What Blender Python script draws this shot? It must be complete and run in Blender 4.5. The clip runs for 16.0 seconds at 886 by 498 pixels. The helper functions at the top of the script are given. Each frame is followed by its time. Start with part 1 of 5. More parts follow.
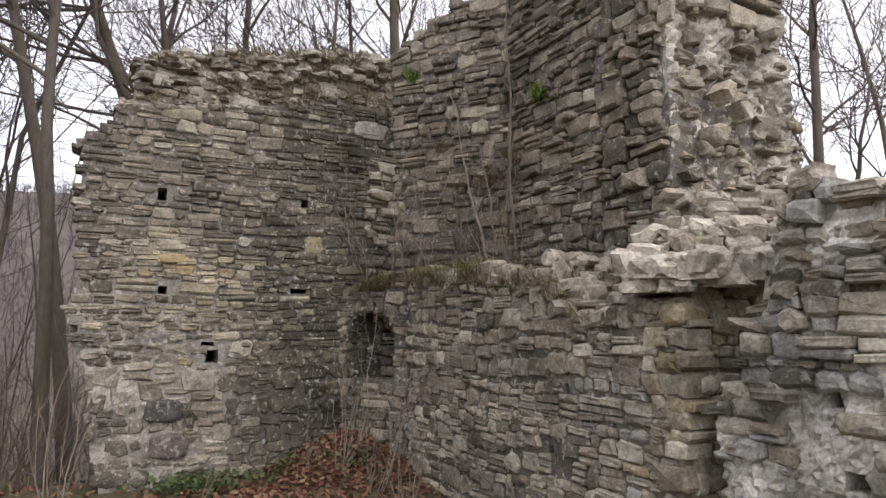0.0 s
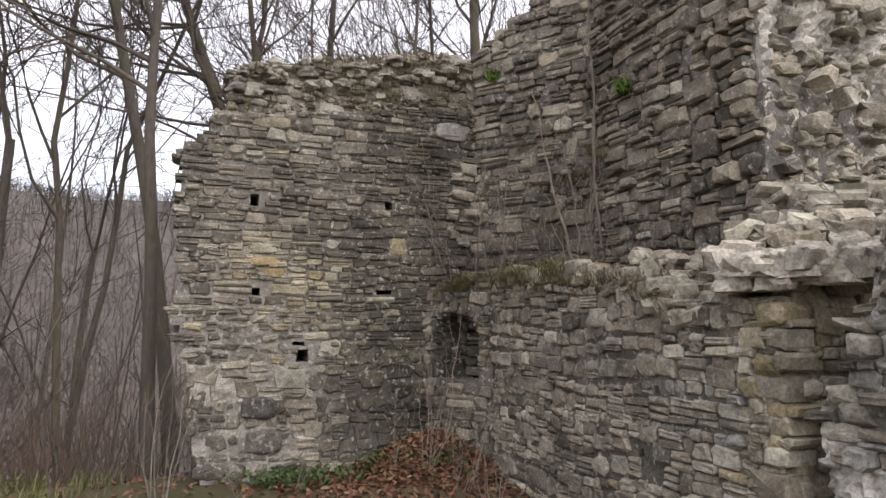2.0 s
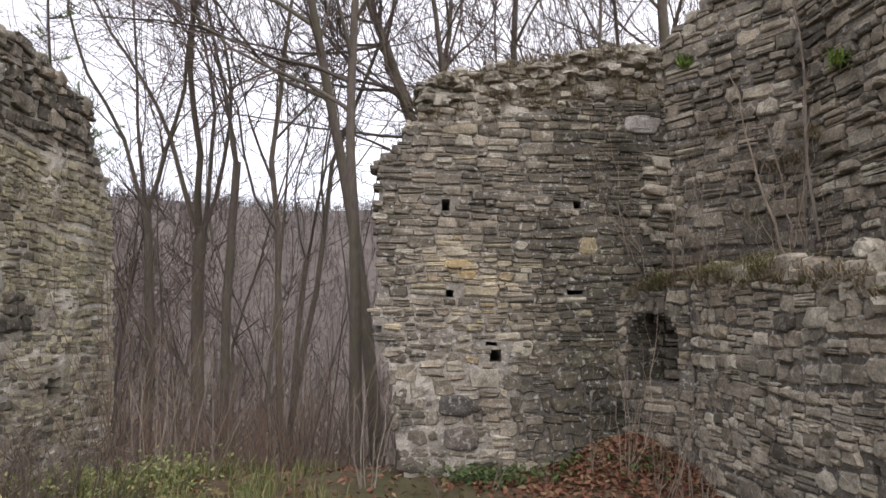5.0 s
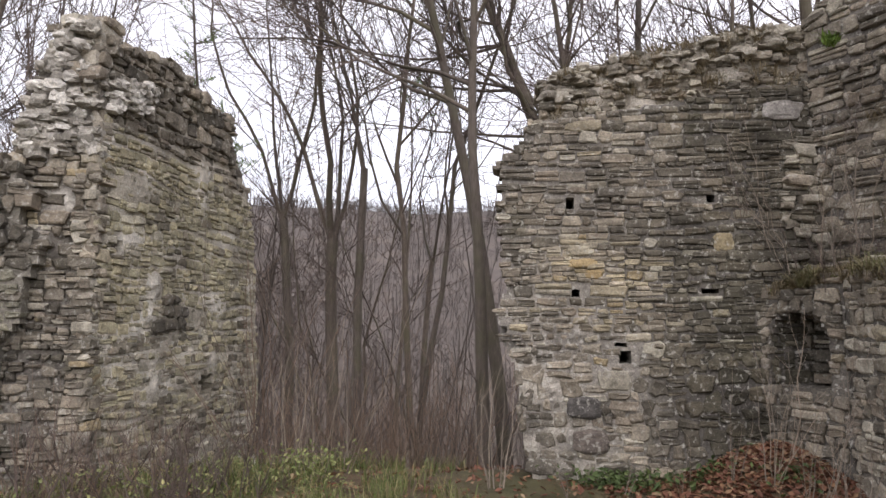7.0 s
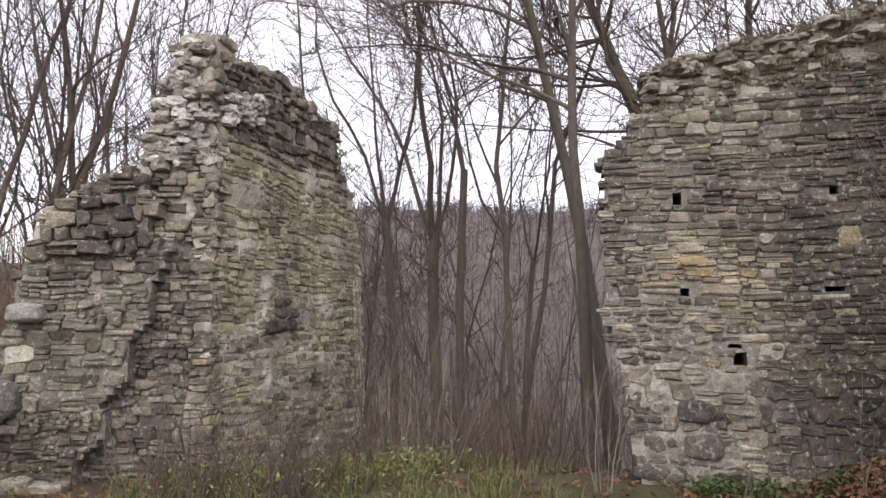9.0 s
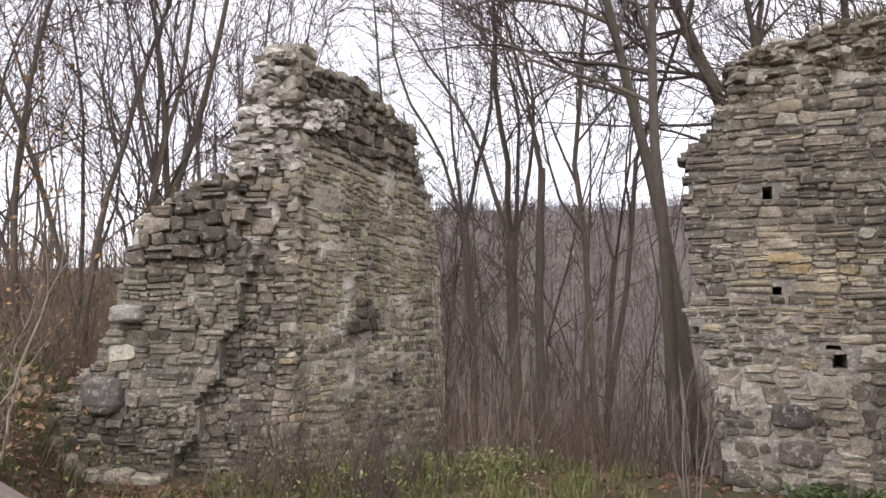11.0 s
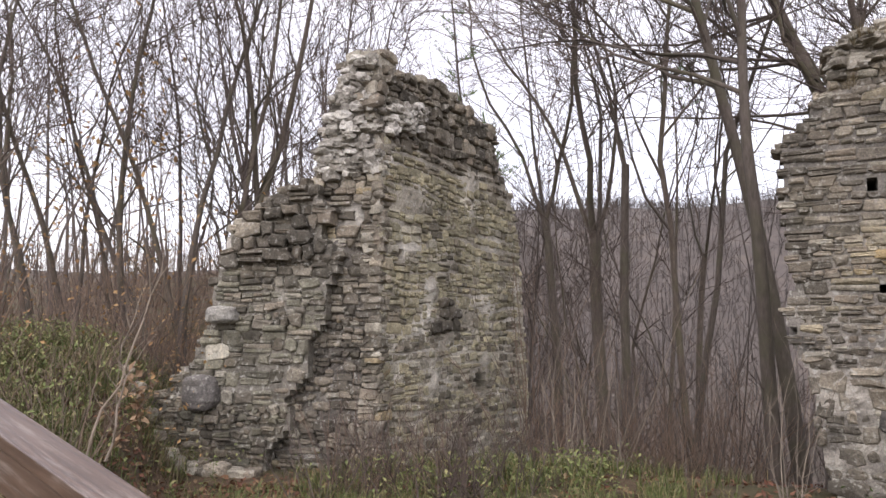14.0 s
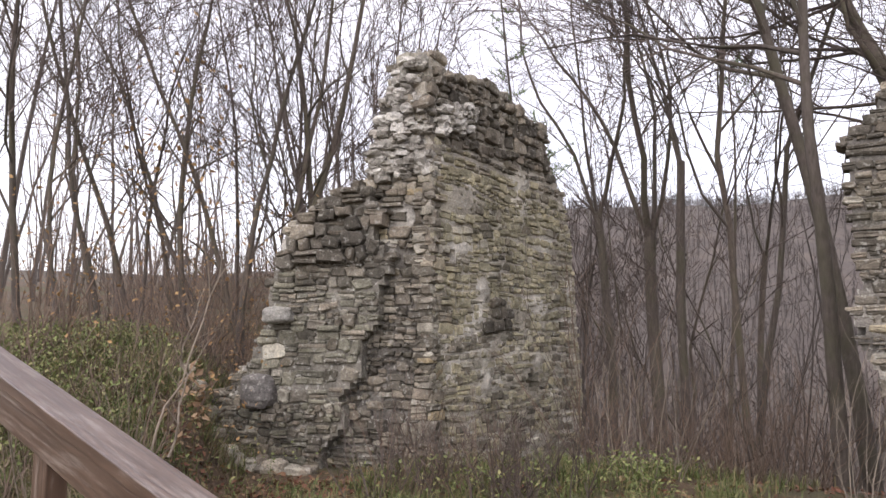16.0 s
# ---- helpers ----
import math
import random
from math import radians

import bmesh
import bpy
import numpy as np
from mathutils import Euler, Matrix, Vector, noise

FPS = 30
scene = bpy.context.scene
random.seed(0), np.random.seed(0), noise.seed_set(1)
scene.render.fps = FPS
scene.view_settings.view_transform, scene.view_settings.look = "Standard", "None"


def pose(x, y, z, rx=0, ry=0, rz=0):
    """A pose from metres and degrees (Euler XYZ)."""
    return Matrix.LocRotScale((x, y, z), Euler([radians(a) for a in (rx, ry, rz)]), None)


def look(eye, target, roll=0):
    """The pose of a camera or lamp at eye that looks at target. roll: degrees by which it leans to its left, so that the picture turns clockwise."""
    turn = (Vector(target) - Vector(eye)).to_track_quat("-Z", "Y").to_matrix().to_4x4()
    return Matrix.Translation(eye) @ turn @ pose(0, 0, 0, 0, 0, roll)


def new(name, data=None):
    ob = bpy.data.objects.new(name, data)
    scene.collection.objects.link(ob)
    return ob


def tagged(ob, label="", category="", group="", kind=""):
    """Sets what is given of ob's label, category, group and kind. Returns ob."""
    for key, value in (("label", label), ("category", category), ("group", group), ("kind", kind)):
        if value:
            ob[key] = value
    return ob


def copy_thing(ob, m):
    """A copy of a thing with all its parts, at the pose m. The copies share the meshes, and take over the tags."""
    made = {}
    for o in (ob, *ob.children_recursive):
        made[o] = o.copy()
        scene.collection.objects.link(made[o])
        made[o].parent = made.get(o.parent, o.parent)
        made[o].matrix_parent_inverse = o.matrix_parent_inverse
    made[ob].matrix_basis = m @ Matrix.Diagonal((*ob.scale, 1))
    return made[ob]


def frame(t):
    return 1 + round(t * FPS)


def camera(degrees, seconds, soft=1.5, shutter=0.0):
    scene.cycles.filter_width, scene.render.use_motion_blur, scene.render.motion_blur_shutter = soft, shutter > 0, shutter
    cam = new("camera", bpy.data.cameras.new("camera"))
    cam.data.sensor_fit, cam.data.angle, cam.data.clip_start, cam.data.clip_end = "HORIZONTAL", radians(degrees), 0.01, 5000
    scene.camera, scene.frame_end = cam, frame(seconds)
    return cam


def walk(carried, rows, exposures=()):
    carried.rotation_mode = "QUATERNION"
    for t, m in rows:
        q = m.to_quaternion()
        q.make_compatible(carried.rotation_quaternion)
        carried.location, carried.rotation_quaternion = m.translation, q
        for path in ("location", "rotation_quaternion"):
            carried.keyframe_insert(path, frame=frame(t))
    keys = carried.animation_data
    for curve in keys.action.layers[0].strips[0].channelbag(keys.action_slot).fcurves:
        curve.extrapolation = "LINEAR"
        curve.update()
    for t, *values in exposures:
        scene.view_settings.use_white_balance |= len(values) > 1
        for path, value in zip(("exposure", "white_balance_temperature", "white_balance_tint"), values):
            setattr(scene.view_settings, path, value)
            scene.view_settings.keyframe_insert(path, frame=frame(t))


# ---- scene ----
import itertools

cam = camera(66.0, 16.0, soft=1.5)
EYE = (0.0, 0.0, 2.0)
PITCH, ROLL = 96.4, -0.18
YAWS = [(0.0, 0.0), (0.5, 1.49), (1.0, 2.99), (1.5, 4.91), (2.0, 7.02), (2.5, 9.24), (3.0, 12.02), (3.5, 14.57), (4.0, 17.28),
        (6.5, 30.94), (7.0, 33.34), (7.5, 35.6), (8.0, 37.8), (8.5, 39.85), (9.0, 41.85), (11.5, 49.75), (12.0, 50.98),
        (12.5, 52.25), (13.0, 53.4), (13.5, 54.4), (14.0, 55.3), (14.5, 56.2), (15.0, 57.28), (15.5, 58.43), (16.0, 59.63)]
walk(cam, [(t, pose(*EYE, PITCH, ROLL, yaw)) for t, yaw in YAWS], exposures=[(0.0, 0.49, 6560, 14), (8.0, 0.5, 6620, 16.5), (16.0, 0.53, 6560, 17.5)])

# ---- light: a bright overcast sky ----
SUN_AZ, SUN_EL = 146.0, 45.0
world = bpy.data.worlds.new("overcast")
scene.world = world
world.use_nodes = True
wn, wl = world.node_tree.nodes, world.node_tree.links
wn.clear()
sky = wn.new("ShaderNodeTexSky")
sky.sky_type = "NISHITA"
sky.sun_disc = False
sky.sun_elevation, sky.sun_rotation = radians(SUN_EL), radians(SUN_AZ)
sky_bg = wn.new("ShaderNodeBackground")
sky_bg.inputs["Strength"].default_value = 0.05
cloud_noise = wn.new("ShaderNodeTexNoise")
cloud_noise.inputs["Scale"].default_value = 2.2
cloud_noise.inputs["Detail"].default_value = 4.0
cloud_ramp = wn.new("ShaderNodeValToRGB")
cloud_ramp.color_ramp.elements[0].color = (0.86, 0.85, 0.90, 1)
cloud_ramp.color_ramp.elements[0].position = 0.3
cloud_ramp.color_ramp.elements[1].color = (1.0, 0.985, 1.0, 1)
cloud_ramp.color_ramp.elements[1].position = 0.65
cloud_bg = wn.new("ShaderNodeBackground")
cloud_bg.inputs["Strength"].default_value = 0.96
both = wn.new("ShaderNodeAddShader")
wout = wn.new("ShaderNodeOutputWorld")
wl.new(sky.outputs[0], sky_bg.inputs[0])
wl.new(cloud_noise.outputs[0], cloud_ramp.inputs[0])
wl.new(cloud_ramp.outputs[0], cloud_bg.inputs[0])
wl.new(sky_bg.outputs[0], both.inputs[0])
wl.new(cloud_bg.outputs[0], both.inputs[1])
wl.new(both.outputs[0], wout.inputs[0])
sun = new("sun", bpy.data.lights.new("sun", "SUN"))
sun.data.energy, sun.data.angle, sun.data.color = 1.3, radians(80), (1.0, 0.96, 0.9)
sd = Vector((math.sin(radians(SUN_AZ)) * math.cos(radians(SUN_EL)), math.cos(radians(SUN_AZ)) * math.cos(radians(SUN_EL)), math.sin(radians(SUN_EL))))
sun.matrix_world = look(sd * 60, (0, 0, 0))


# ---- materials ----
def nodes_of(name):
    m = bpy.data.materials.new(name)
    m.use_nodes = True
    n, l = m.node_tree.nodes, m.node_tree.links
    return m, n, l, n["Principled BSDF"]


def noise_node(n, l, scale, detail=5.0, rough=0.6, vec=None):
    t = n.new("ShaderNodeTexNoise")
    t.inputs["Scale"].default_value, t.inputs["Detail"].default_value, t.inputs["Roughness"].default_value = scale, detail, rough
    if vec is not None:
        l.new(vec, t.inputs["Vector"])
    return t


def ramp_node(n, l, src, stops):
    r = n.new("ShaderNodeValToRGB")
    els = r.color_ramp.elements
    while len(els) < len(stops):
        els.new(0.5)
    for e, (p, c) in zip(els, stops):
        e.position, e.color = p, (c if len(c) == 4 else (*c, 1))
    l.new(src, r.inputs[0])
    return r


def mix_node(n, l, kind, fac, a, b):
    m = n.new("ShaderNodeMix")
    m.data_type, m.blend_type = "RGBA", kind
    for sock, v in ((m.inputs[0], fac), (m.inputs[6], a), (m.inputs[7], b)):
        if isinstance(v, (int, float)):
            sock.default_value = v
        elif isinstance(v, tuple):
            sock.default_value = v if len(v) == 4 else (*v, 1)
        else:
            l.new(v, sock)
    return m.outputs[2]


def bump_node(n, l, height, strength, dist):
    b = n.new("ShaderNodeBump")
    b.inputs["Strength"].default_value, b.inputs["Distance"].default_value = strength, dist
    l.new(height, b.inputs["Height"])
    return b


def stone_material(name, lichen=0.5, bump=0.5, layered=0.55, stained=0.9):
    """Weathered rubble: own colour of each stone, grain, pale lichen and dark crust."""
    m, n, l, p = nodes_of(name)
    geo = n.new("ShaderNodeNewGeometry")
    pos = geo.outputs["Position"]
    col = n.new("ShaderNodeAttribute")
    col.attribute_name = "Col"
    grain = noise_node(n, l, 38, 6, 0.75, pos)
    bed = n.new("ShaderNodeMapping")
    bed.inputs["Scale"].default_value = (1, 1, 4.5)
    l.new(pos, bed.inputs[0])
    layer = noise_node(n, l, 14, 5, 0.7, bed.outputs[0])
    mid = noise_node(n, l, 7, 5, 0.65, pos)
    c = mix_node(n, l, "MULTIPLY", 1.0, col.outputs[0], ramp_node(n, l, grain.outputs[0], [(0.3, (0.5, 0.5, 0.51)), (0.5, (0.98, 0.98, 0.98)), (0.7, (1.45, 1.43, 1.39))]).outputs[0])
    c = mix_node(n, l, "MULTIPLY", 0.9, c, ramp_node(n, l, mid.outputs[0], [(0.3, (0.66, 0.65, 0.64)), (0.52, (1, 1, 1)), (0.72, (1.22, 1.21, 1.18))]).outputs[0])
    c = mix_node(n, l, "MULTIPLY", layered, c, ramp_node(n, l, layer.outputs[0], [(0.3, (0.72, 0.71, 0.71)), (0.52, (1, 1, 1)), (0.72, (1.18, 1.17, 1.16))]).outputs[0])
    spots = noise_node(n, l, 16, 3, 0.55, pos)
    sp = ramp_node(n, l, spots.outputs[0], [(0.58, (0, 0, 0)), (0.66, (lichen, lichen, lichen))])
    fleck = noise_node(n, l, 60, 2, 0.5, pos)
    fl = ramp_node(n, l, fleck.outputs[0], [(0.66, (0, 0, 0)), (0.74, (0.35, 0.35, 0.35))])
    c = mix_node(n, l, "MIX", sp.outputs[0], c, (0.48, 0.47, 0.42))
    c = mix_node(n, l, "MIX", fl.outputs[0], c, (0.5, 0.49, 0.45))
    stain = noise_node(n, l, 1.5, 7, 0.68, pos)
    c = mix_node(n, l, "MULTIPLY", stained, c, ramp_node(n, l, stain.outputs[0], [(0.34, (0.5, 0.49, 0.48)), (0.5, (0.96, 0.96, 0.96)), (0.66, (1.26, 1.25, 1.22))]).outputs[0])
    moss = noise_node(n, l, 2.3, 5, 0.6, pos)
    ms = ramp_node(n, l, moss.outputs[0], [(0.58, (0, 0, 0)), (0.72, (0.35, 0.35, 0.35))])
    c = mix_node(n, l, "MIX", ms.outputs[0], c, (0.075, 0.07, 0.035))
    l.new(c, p.inputs["Base Color"])
    p.inputs["Roughness"].default_value = 0.93
    p.inputs["Specular IOR Level"].default_value = 0.2
    h = mix_node(n, l, "ADD", min(1.0, layered * 1.8), mix_node(n, l, "ADD", 1.0, grain.outputs[0], mid.outputs[0]), layer.outputs[0])
    l.new(bump_node(n, l, h, bump, 0.012).outputs[0], p.inputs["Normal"])
    return m


def bark_material(name, base, moss):
    m, n, l, p = nodes_of(name)
    tc = n.new("ShaderNodeTexCoord")
    mp = n.new("ShaderNodeMapping")
    mp.inputs["Scale"].default_value = (1, 1, 0.25)
    l.new(tc.outputs["Object"], mp.inputs[0])
    a = noise_node(n, l, 24, 5, 0.65, mp.outputs[0])
    b = noise_node(n, l, 1.6, 3, 0.6, tc.outputs["Object"])
    info = n.new("ShaderNodeObjectInfo")
    c = ramp_node(n, l, a.outputs[0], [(0.3, tuple(v * 0.55 for v in base)), (0.6, base), (0.8, tuple(v * 1.5 for v in base))]).outputs[0]
    c = mix_node(n, l, "MIX", ramp_node(n, l, b.outputs[0], [(0.45, (0, 0, 0)), (0.65, (0.75, 0.75, 0.75))]).outputs[0], c, moss)
    c = mix_node(n, l, "MULTIPLY", 1.0, c, ramp_node(n, l, info.outputs["Random"], [(0, (0.8, 0.8, 0.82)), (1, (1.25, 1.2, 1.15))]).outputs[0])
    l.new(c, p.inputs["Base Color"])
    p.inputs["Roughness"].default_value = 0.9
    l.new(bump_node(n, l, a.outputs[0], 0.6, 0.02).outputs[0], p.inputs["Normal"])
    return m


def leaf_material(name, stops):
    m, n, l, p = nodes_of(name)
    geo = n.new("ShaderNodeNewGeometry")
    l.new(ramp_node(n, l, geo.outputs["Random Per Island"], stops).outputs[0], p.inputs["Base Color"])
    p.inputs["Roughness"].default_value = 0.75
    return m


def ground_material():
    m, n, l, p = nodes_of("forest_soil")
    geo = n.new("ShaderNodeNewGeometry")
    pos = geo.outputs["Position"]
    big, mid, fine = noise_node(n, l, 0.35, 4, 0.6, pos), noise_node(n, l, 3.0, 5, 0.65, pos), noise_node(n, l, 30, 5, 0.7, pos)
    c = ramp_node(n, l, mid.outputs[0], [(0.3, (0.05, 0.035, 0.022)), (0.5, (0.105, 0.07, 0.042)), (0.7, (0.16, 0.11, 0.065))]).outputs[0]
    c = mix_node(n, l, "MIX", ramp_node(n, l, big.outputs[0], [(0.45, (0, 0, 0)), (0.62, (0.7, 0.7, 0.7))]).outputs[0], c, (0.075, 0.085, 0.03))
    c = mix_node(n, l, "MULTIPLY", 0.8, c, ramp_node(n, l, fine.outputs[0], [(0.3, (0.45, 0.45, 0.45)), (0.7, (1.4, 1.35, 1.3))]).outputs[0])
    # from 40 to 160 m the soil turns bare-wood brown, greyed as painted haze
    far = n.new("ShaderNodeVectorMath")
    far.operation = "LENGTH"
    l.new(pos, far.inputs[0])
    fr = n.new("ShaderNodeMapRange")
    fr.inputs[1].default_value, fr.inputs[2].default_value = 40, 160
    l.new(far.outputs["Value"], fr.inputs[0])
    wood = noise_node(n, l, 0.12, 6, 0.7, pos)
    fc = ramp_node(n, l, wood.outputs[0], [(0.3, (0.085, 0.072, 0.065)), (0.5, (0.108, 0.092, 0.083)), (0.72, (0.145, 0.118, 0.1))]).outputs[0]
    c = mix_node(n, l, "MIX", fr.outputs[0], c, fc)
    l.new(c, p.inputs["Base Color"])
    p.inputs["Roughness"].default_value = 0.95
    l.new(bump_node(n, l, fine.outputs[0], 0.8, 0.04).outputs[0], p.inputs["Normal"])
    return m


def wood_material():
    m, n, l, p = nodes_of("brown_painted_wood")
    tc = n.new("ShaderNodeTexCoord")
    mp = n.new("ShaderNodeMapping")
    mp.inputs["Scale"].default_value = (0.55, 5.0, 5.0)
    l.new(tc.outputs["Object"], mp.inputs[0])
    wv = n.new("ShaderNodeTexWave")
    wv.wave_type, wv.bands_direction = "RINGS", "X"
    wv.inputs["Scale"].default_value, wv.inputs["Distortion"].default_value = 3.2, 9.0
    wv.inputs["Detail"].default_value, wv.inputs["Detail Scale"].default_value = 3.0, 1.4
    l.new(mp.outputs[0], wv.inputs["Vector"])
    gr = noise_node(n, l, 12, 6, 0.7, mp.outputs[0])
    c = ramp_node(n, l, wv.outputs[0], [(0.0, (0.075, 0.042, 0.026)), (0.55, (0.1, 0.058, 0.037)), (1.0, (0.125, 0.075, 0.05))]).outputs[0]
    c = mix_node(n, l, "MULTIPLY", 0.7, c, ramp_node(n, l, gr.outputs[0], [(0.3, (0.7, 0.68, 0.66)), (0.7, (1.2, 1.2, 1.2))]).outputs[0])
    scuff = noise_node(n, l, 5.5, 8, 0.75, mp.outputs[0])
    c = mix_node(n, l, "MIX", ramp_node(n, l, scuff.outputs[0], [(0.54, (0, 0, 0)), (0.66, (0.5, 0.5, 0.5))]).outputs[0], c, (0.36, 0.3, 0.255))
    l.new(c, p.inputs["Base Color"])
    p.inputs["Coat Weight"].default_value, p.inputs["Coat Roughness"].default_value = 1.0, 0.32
    l.new(ramp_node(n, l, gr.outputs[0], [(0.3, (0.45, 0.45, 0.45)), (0.7, (0.3, 0.3, 0.3))]).outputs[0], p.inputs["Roughness"])
    l.new(bump_node(n, l, wv.outputs[0], 0.3, 0.003).outputs[0], p.inputs["Normal"])
    return m


MAT_STONE = stone_material("weathered_stone")
MAT_CORE = stone_material("lime_mortar_rubble", lichen=0.8, bump=0.9, layered=0.12, stained=0.55)
MAT_BARK = bark_material("grey_brown_bark", (0.132, 0.11, 0.092), (0.1, 0.096, 0.06))
MAT_TWIG = bark_material("bare_twigs", (0.115, 0.09, 0.077), (0.1, 0.082, 0.068))
# far trees' bark, its colour greyed to stand in for haze
MAT_FARWOOD = bark_material("distant_bark", (0.12, 0.104, 0.094), (0.1, 0.09, 0.079))
MAT_SHRUB = bark_material("reddish_shrub_stems", (0.2, 0.142, 0.105), (0.165, 0.13, 0.096))
MAT_PALE = bark_material("pale_dead_stems", (0.25, 0.212, 0.17), (0.185, 0.16, 0.125))
MAT_LITTER = leaf_material("fallen_leaves", [(0, (0.10, 0.04, 0.022)), (0.5, (0.17, 0.07, 0.04)), (0.8, (0.20, 0.11, 0.055)), (1, (0.24, 0.17, 0.10))])
MAT_IVY = leaf_material("green_ground_leaves", [(0, (0.035, 0.06, 0.015)), (0.5, (0.06, 0.095, 0.025)), (1, (0.10, 0.13, 0.04))])
MAT_GRASS = leaf_material("autumn_grass", [(0, (0.06, 0.085, 0.022)), (0.5, (0.12, 0.15, 0.042)), (0.8, (0.2, 0.19, 0.075)), (1, (0.3, 0.24, 0.13))])
MAT_DRY = leaf_material("dry_grass", [(0, (0.10, 0.075, 0.045)), (0.5, (0.17, 0.125, 0.08)), (1, (0.25, 0.19, 0.125))])
MAT_FERN = leaf_material("fresh_green_tuft", [(0, (0.08, 0.15, 0.02)), (1, (0.16, 0.24, 0.04))])
MAT_PINE = leaf_material("pine_needles", [(0, (0.09, 0.15, 0.05)), (1, (0.17, 0.24, 0.09))])
MAT_ORANGE = leaf_material("withered_leaves", [(0, (0.22, 0.12, 0.05)), (1, (0.38, 0.24, 0.10))])
MAT_GROUND = ground_material()
MAT_WOOD = wood_material()


# ---- mesh helpers ----
class Build:
    """Collects points, faces and colours, and turns them into one mesh."""

    def __init__(self):
        self.v, self.f, self.c = [], [], []

    def add(self, verts, faces, colour=None):
        o = len(self.v)
        self.v.extend(verts)
        self.f.extend([tuple(i + o for i in f) for f in faces])
        if colour is not None:
            self.c.extend([colour] * len(verts))

    def mesh(self, name, material, smooth=False):
        me = bpy.data.meshes.new(name)
        me.from_pydata([tuple(v) for v in self.v], [], self.f)
        me.materials.append(material)
        if self.c:
            at = me.color_attributes.new("Col", "FLOAT_COLOR", "POINT")
            flat = np.ones((len(self.v), 4), dtype=np.float32)
            flat[:, :3] = np.array(self.c, dtype=np.float32)
            at.data.foreach_set("color", flat.ravel())
        if smooth:
            me.polygons.foreach_set("use_smooth", [True] * len(me.polygons))
        me.update()
        return me


def part(name, build, material, parent, label="", kind="", smooth=False):
    ob = new(name, build.mesh(name, material, smooth))
    ob.parent = parent
    return tagged(ob, label, "", "", kind)


def thing(name, label, category, group="", kind=""):
    return tagged(new(name), label, category, group, kind)


def unit(az):
    return Vector((math.sin(radians(az)), math.cos(radians(az)), 0))


def polar(az, d, z=0.0):
    return Vector((math.sin(radians(az)) * d, math.cos(radians(az)) * d, z))


def smooth(a, b, x):
    t = min(1.0, max(0.0, (x - a) / (b - a)))
    return t * t * (3 - 2 * t)


def nz(x, y, z=0.0):
    return noise.noise((x, y, z))


def inside(poly, x, y):
    hit = False
    for (x0, y0), (x1, y1) in zip(poly, poly[1:] + poly[:1]):
        if (y0 > y) != (y1 > y) and x < (x1 - x0) * (y - y0) / (y1 - y0) + x0:
            hit = not hit
    return hit


# ---- ground ----
def height(x, y):
    """The castle court, the bank beside it, the steep wooded drop behind the walls and the hill across the valley."""
    r = math.hypot(x, y)
    az = math.degrees(math.atan2(x, y))
    z = 0.15 + 0.05 * nz(x * 0.9, y * 0.9) + 0.03 * nz(x * 3, y * 3)
    # heap of fallen leaves and rubble in the corner of the court
    z += 0.5 * math.exp(-((x + 1.2) ** 2 / 0.6 + (y - 8.6) ** 2 / 0.7))
    # bank with brushwood
    left = smooth(-68, -84, az) if az < 0 else 0.0
    behind = smooth(-58, -70, az) * smooth(11.5, 22, r) if az < 0 else 0.0
    back = smooth(95, 130, abs(az))
    start = 4.0 + 5.6 * smooth(-81, -74, az)
    bank = left * smooth(start, start + 7.0, r) * (1.45 + 0.055 * max(0.0, min(r, 60) - 11.5))
    z += bank * (1 - back) + back * 0.02 * r
    # drop to the valley, then the opposite hill
    s = x * math.sin(radians(-38)) + y * math.cos(radians(-38))
    w = 1 - max(left, back, behind)
    z += behind * (1 - left) * (1.6 + 0.1 * max(0.0, min(r, 50) - 11.5)) * (1 - back)
    edge = s - 8.6
    drop = 0.0
    if edge > 0:
        drop = -0.62 * edge * smooth(0, 4.0, edge)
        drop = max(drop, -34 - 0.01 * edge)
    rise = smooth(70, 270, s) * (83 + 6 * nz(x * 0.006, y * 0.006, 3) + 0.02 * (x + y))
    z += w * (drop + rise) + (1 - w) * smooth(30, 200, r) * 10
    z += (0.8 + 1.2 * smooth(100, 300, r)) * nz(x * 0.03, y * 0.03) * smooth(12, 40, r)
    return z


def make_ground():
    g = Build()
    rings = [0.0]
    r = 0.35
    while r < 3200:
        rings.append(r)
        r *= 1.055 if r < 300 else 1.25
    n = 240
    for i, r in enumerate(rings):
        for k in range(n):
            a = 2 * math.pi * k / n
            x, y = math.sin(a) * r, math.cos(a) * r
            g.v.append((x, y, height(x, y) if r < 600 else height(x / r * 600, y / r * 600)))
    for i in range(len(rings) - 1):
        for k in range(n):
            a, b = i * n + k, i * n + (k + 1) % n
            g.f.append((a, b, b + n, a + n))
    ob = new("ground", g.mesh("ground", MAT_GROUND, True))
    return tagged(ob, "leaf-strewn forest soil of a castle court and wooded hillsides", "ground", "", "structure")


make_ground()

# ---- ruined walls ----
rng = random.Random(11)
GREY = [(0.286, 0.257, 0.206), (0.233, 0.211, 0.171), (0.339, 0.3, 0.237), (0.257, 0.219, 0.171), (0.189, 0.17, 0.14)]
YELLOW = [(0.399, 0.349, 0.243), (0.343, 0.304, 0.216), (0.421, 0.384, 0.298), (0.332, 0.265, 0.155)]
PALE = [(0.41, 0.387, 0.319), (0.349, 0.327, 0.269), (0.483, 0.458, 0.378)]
DARK = [(0.105, 0.096, 0.08), (0.135, 0.121, 0.098), (0.088, 0.081, 0.066), (0.165, 0.144, 0.113)]
MORTAR = (0.46, 0.43, 0.375)


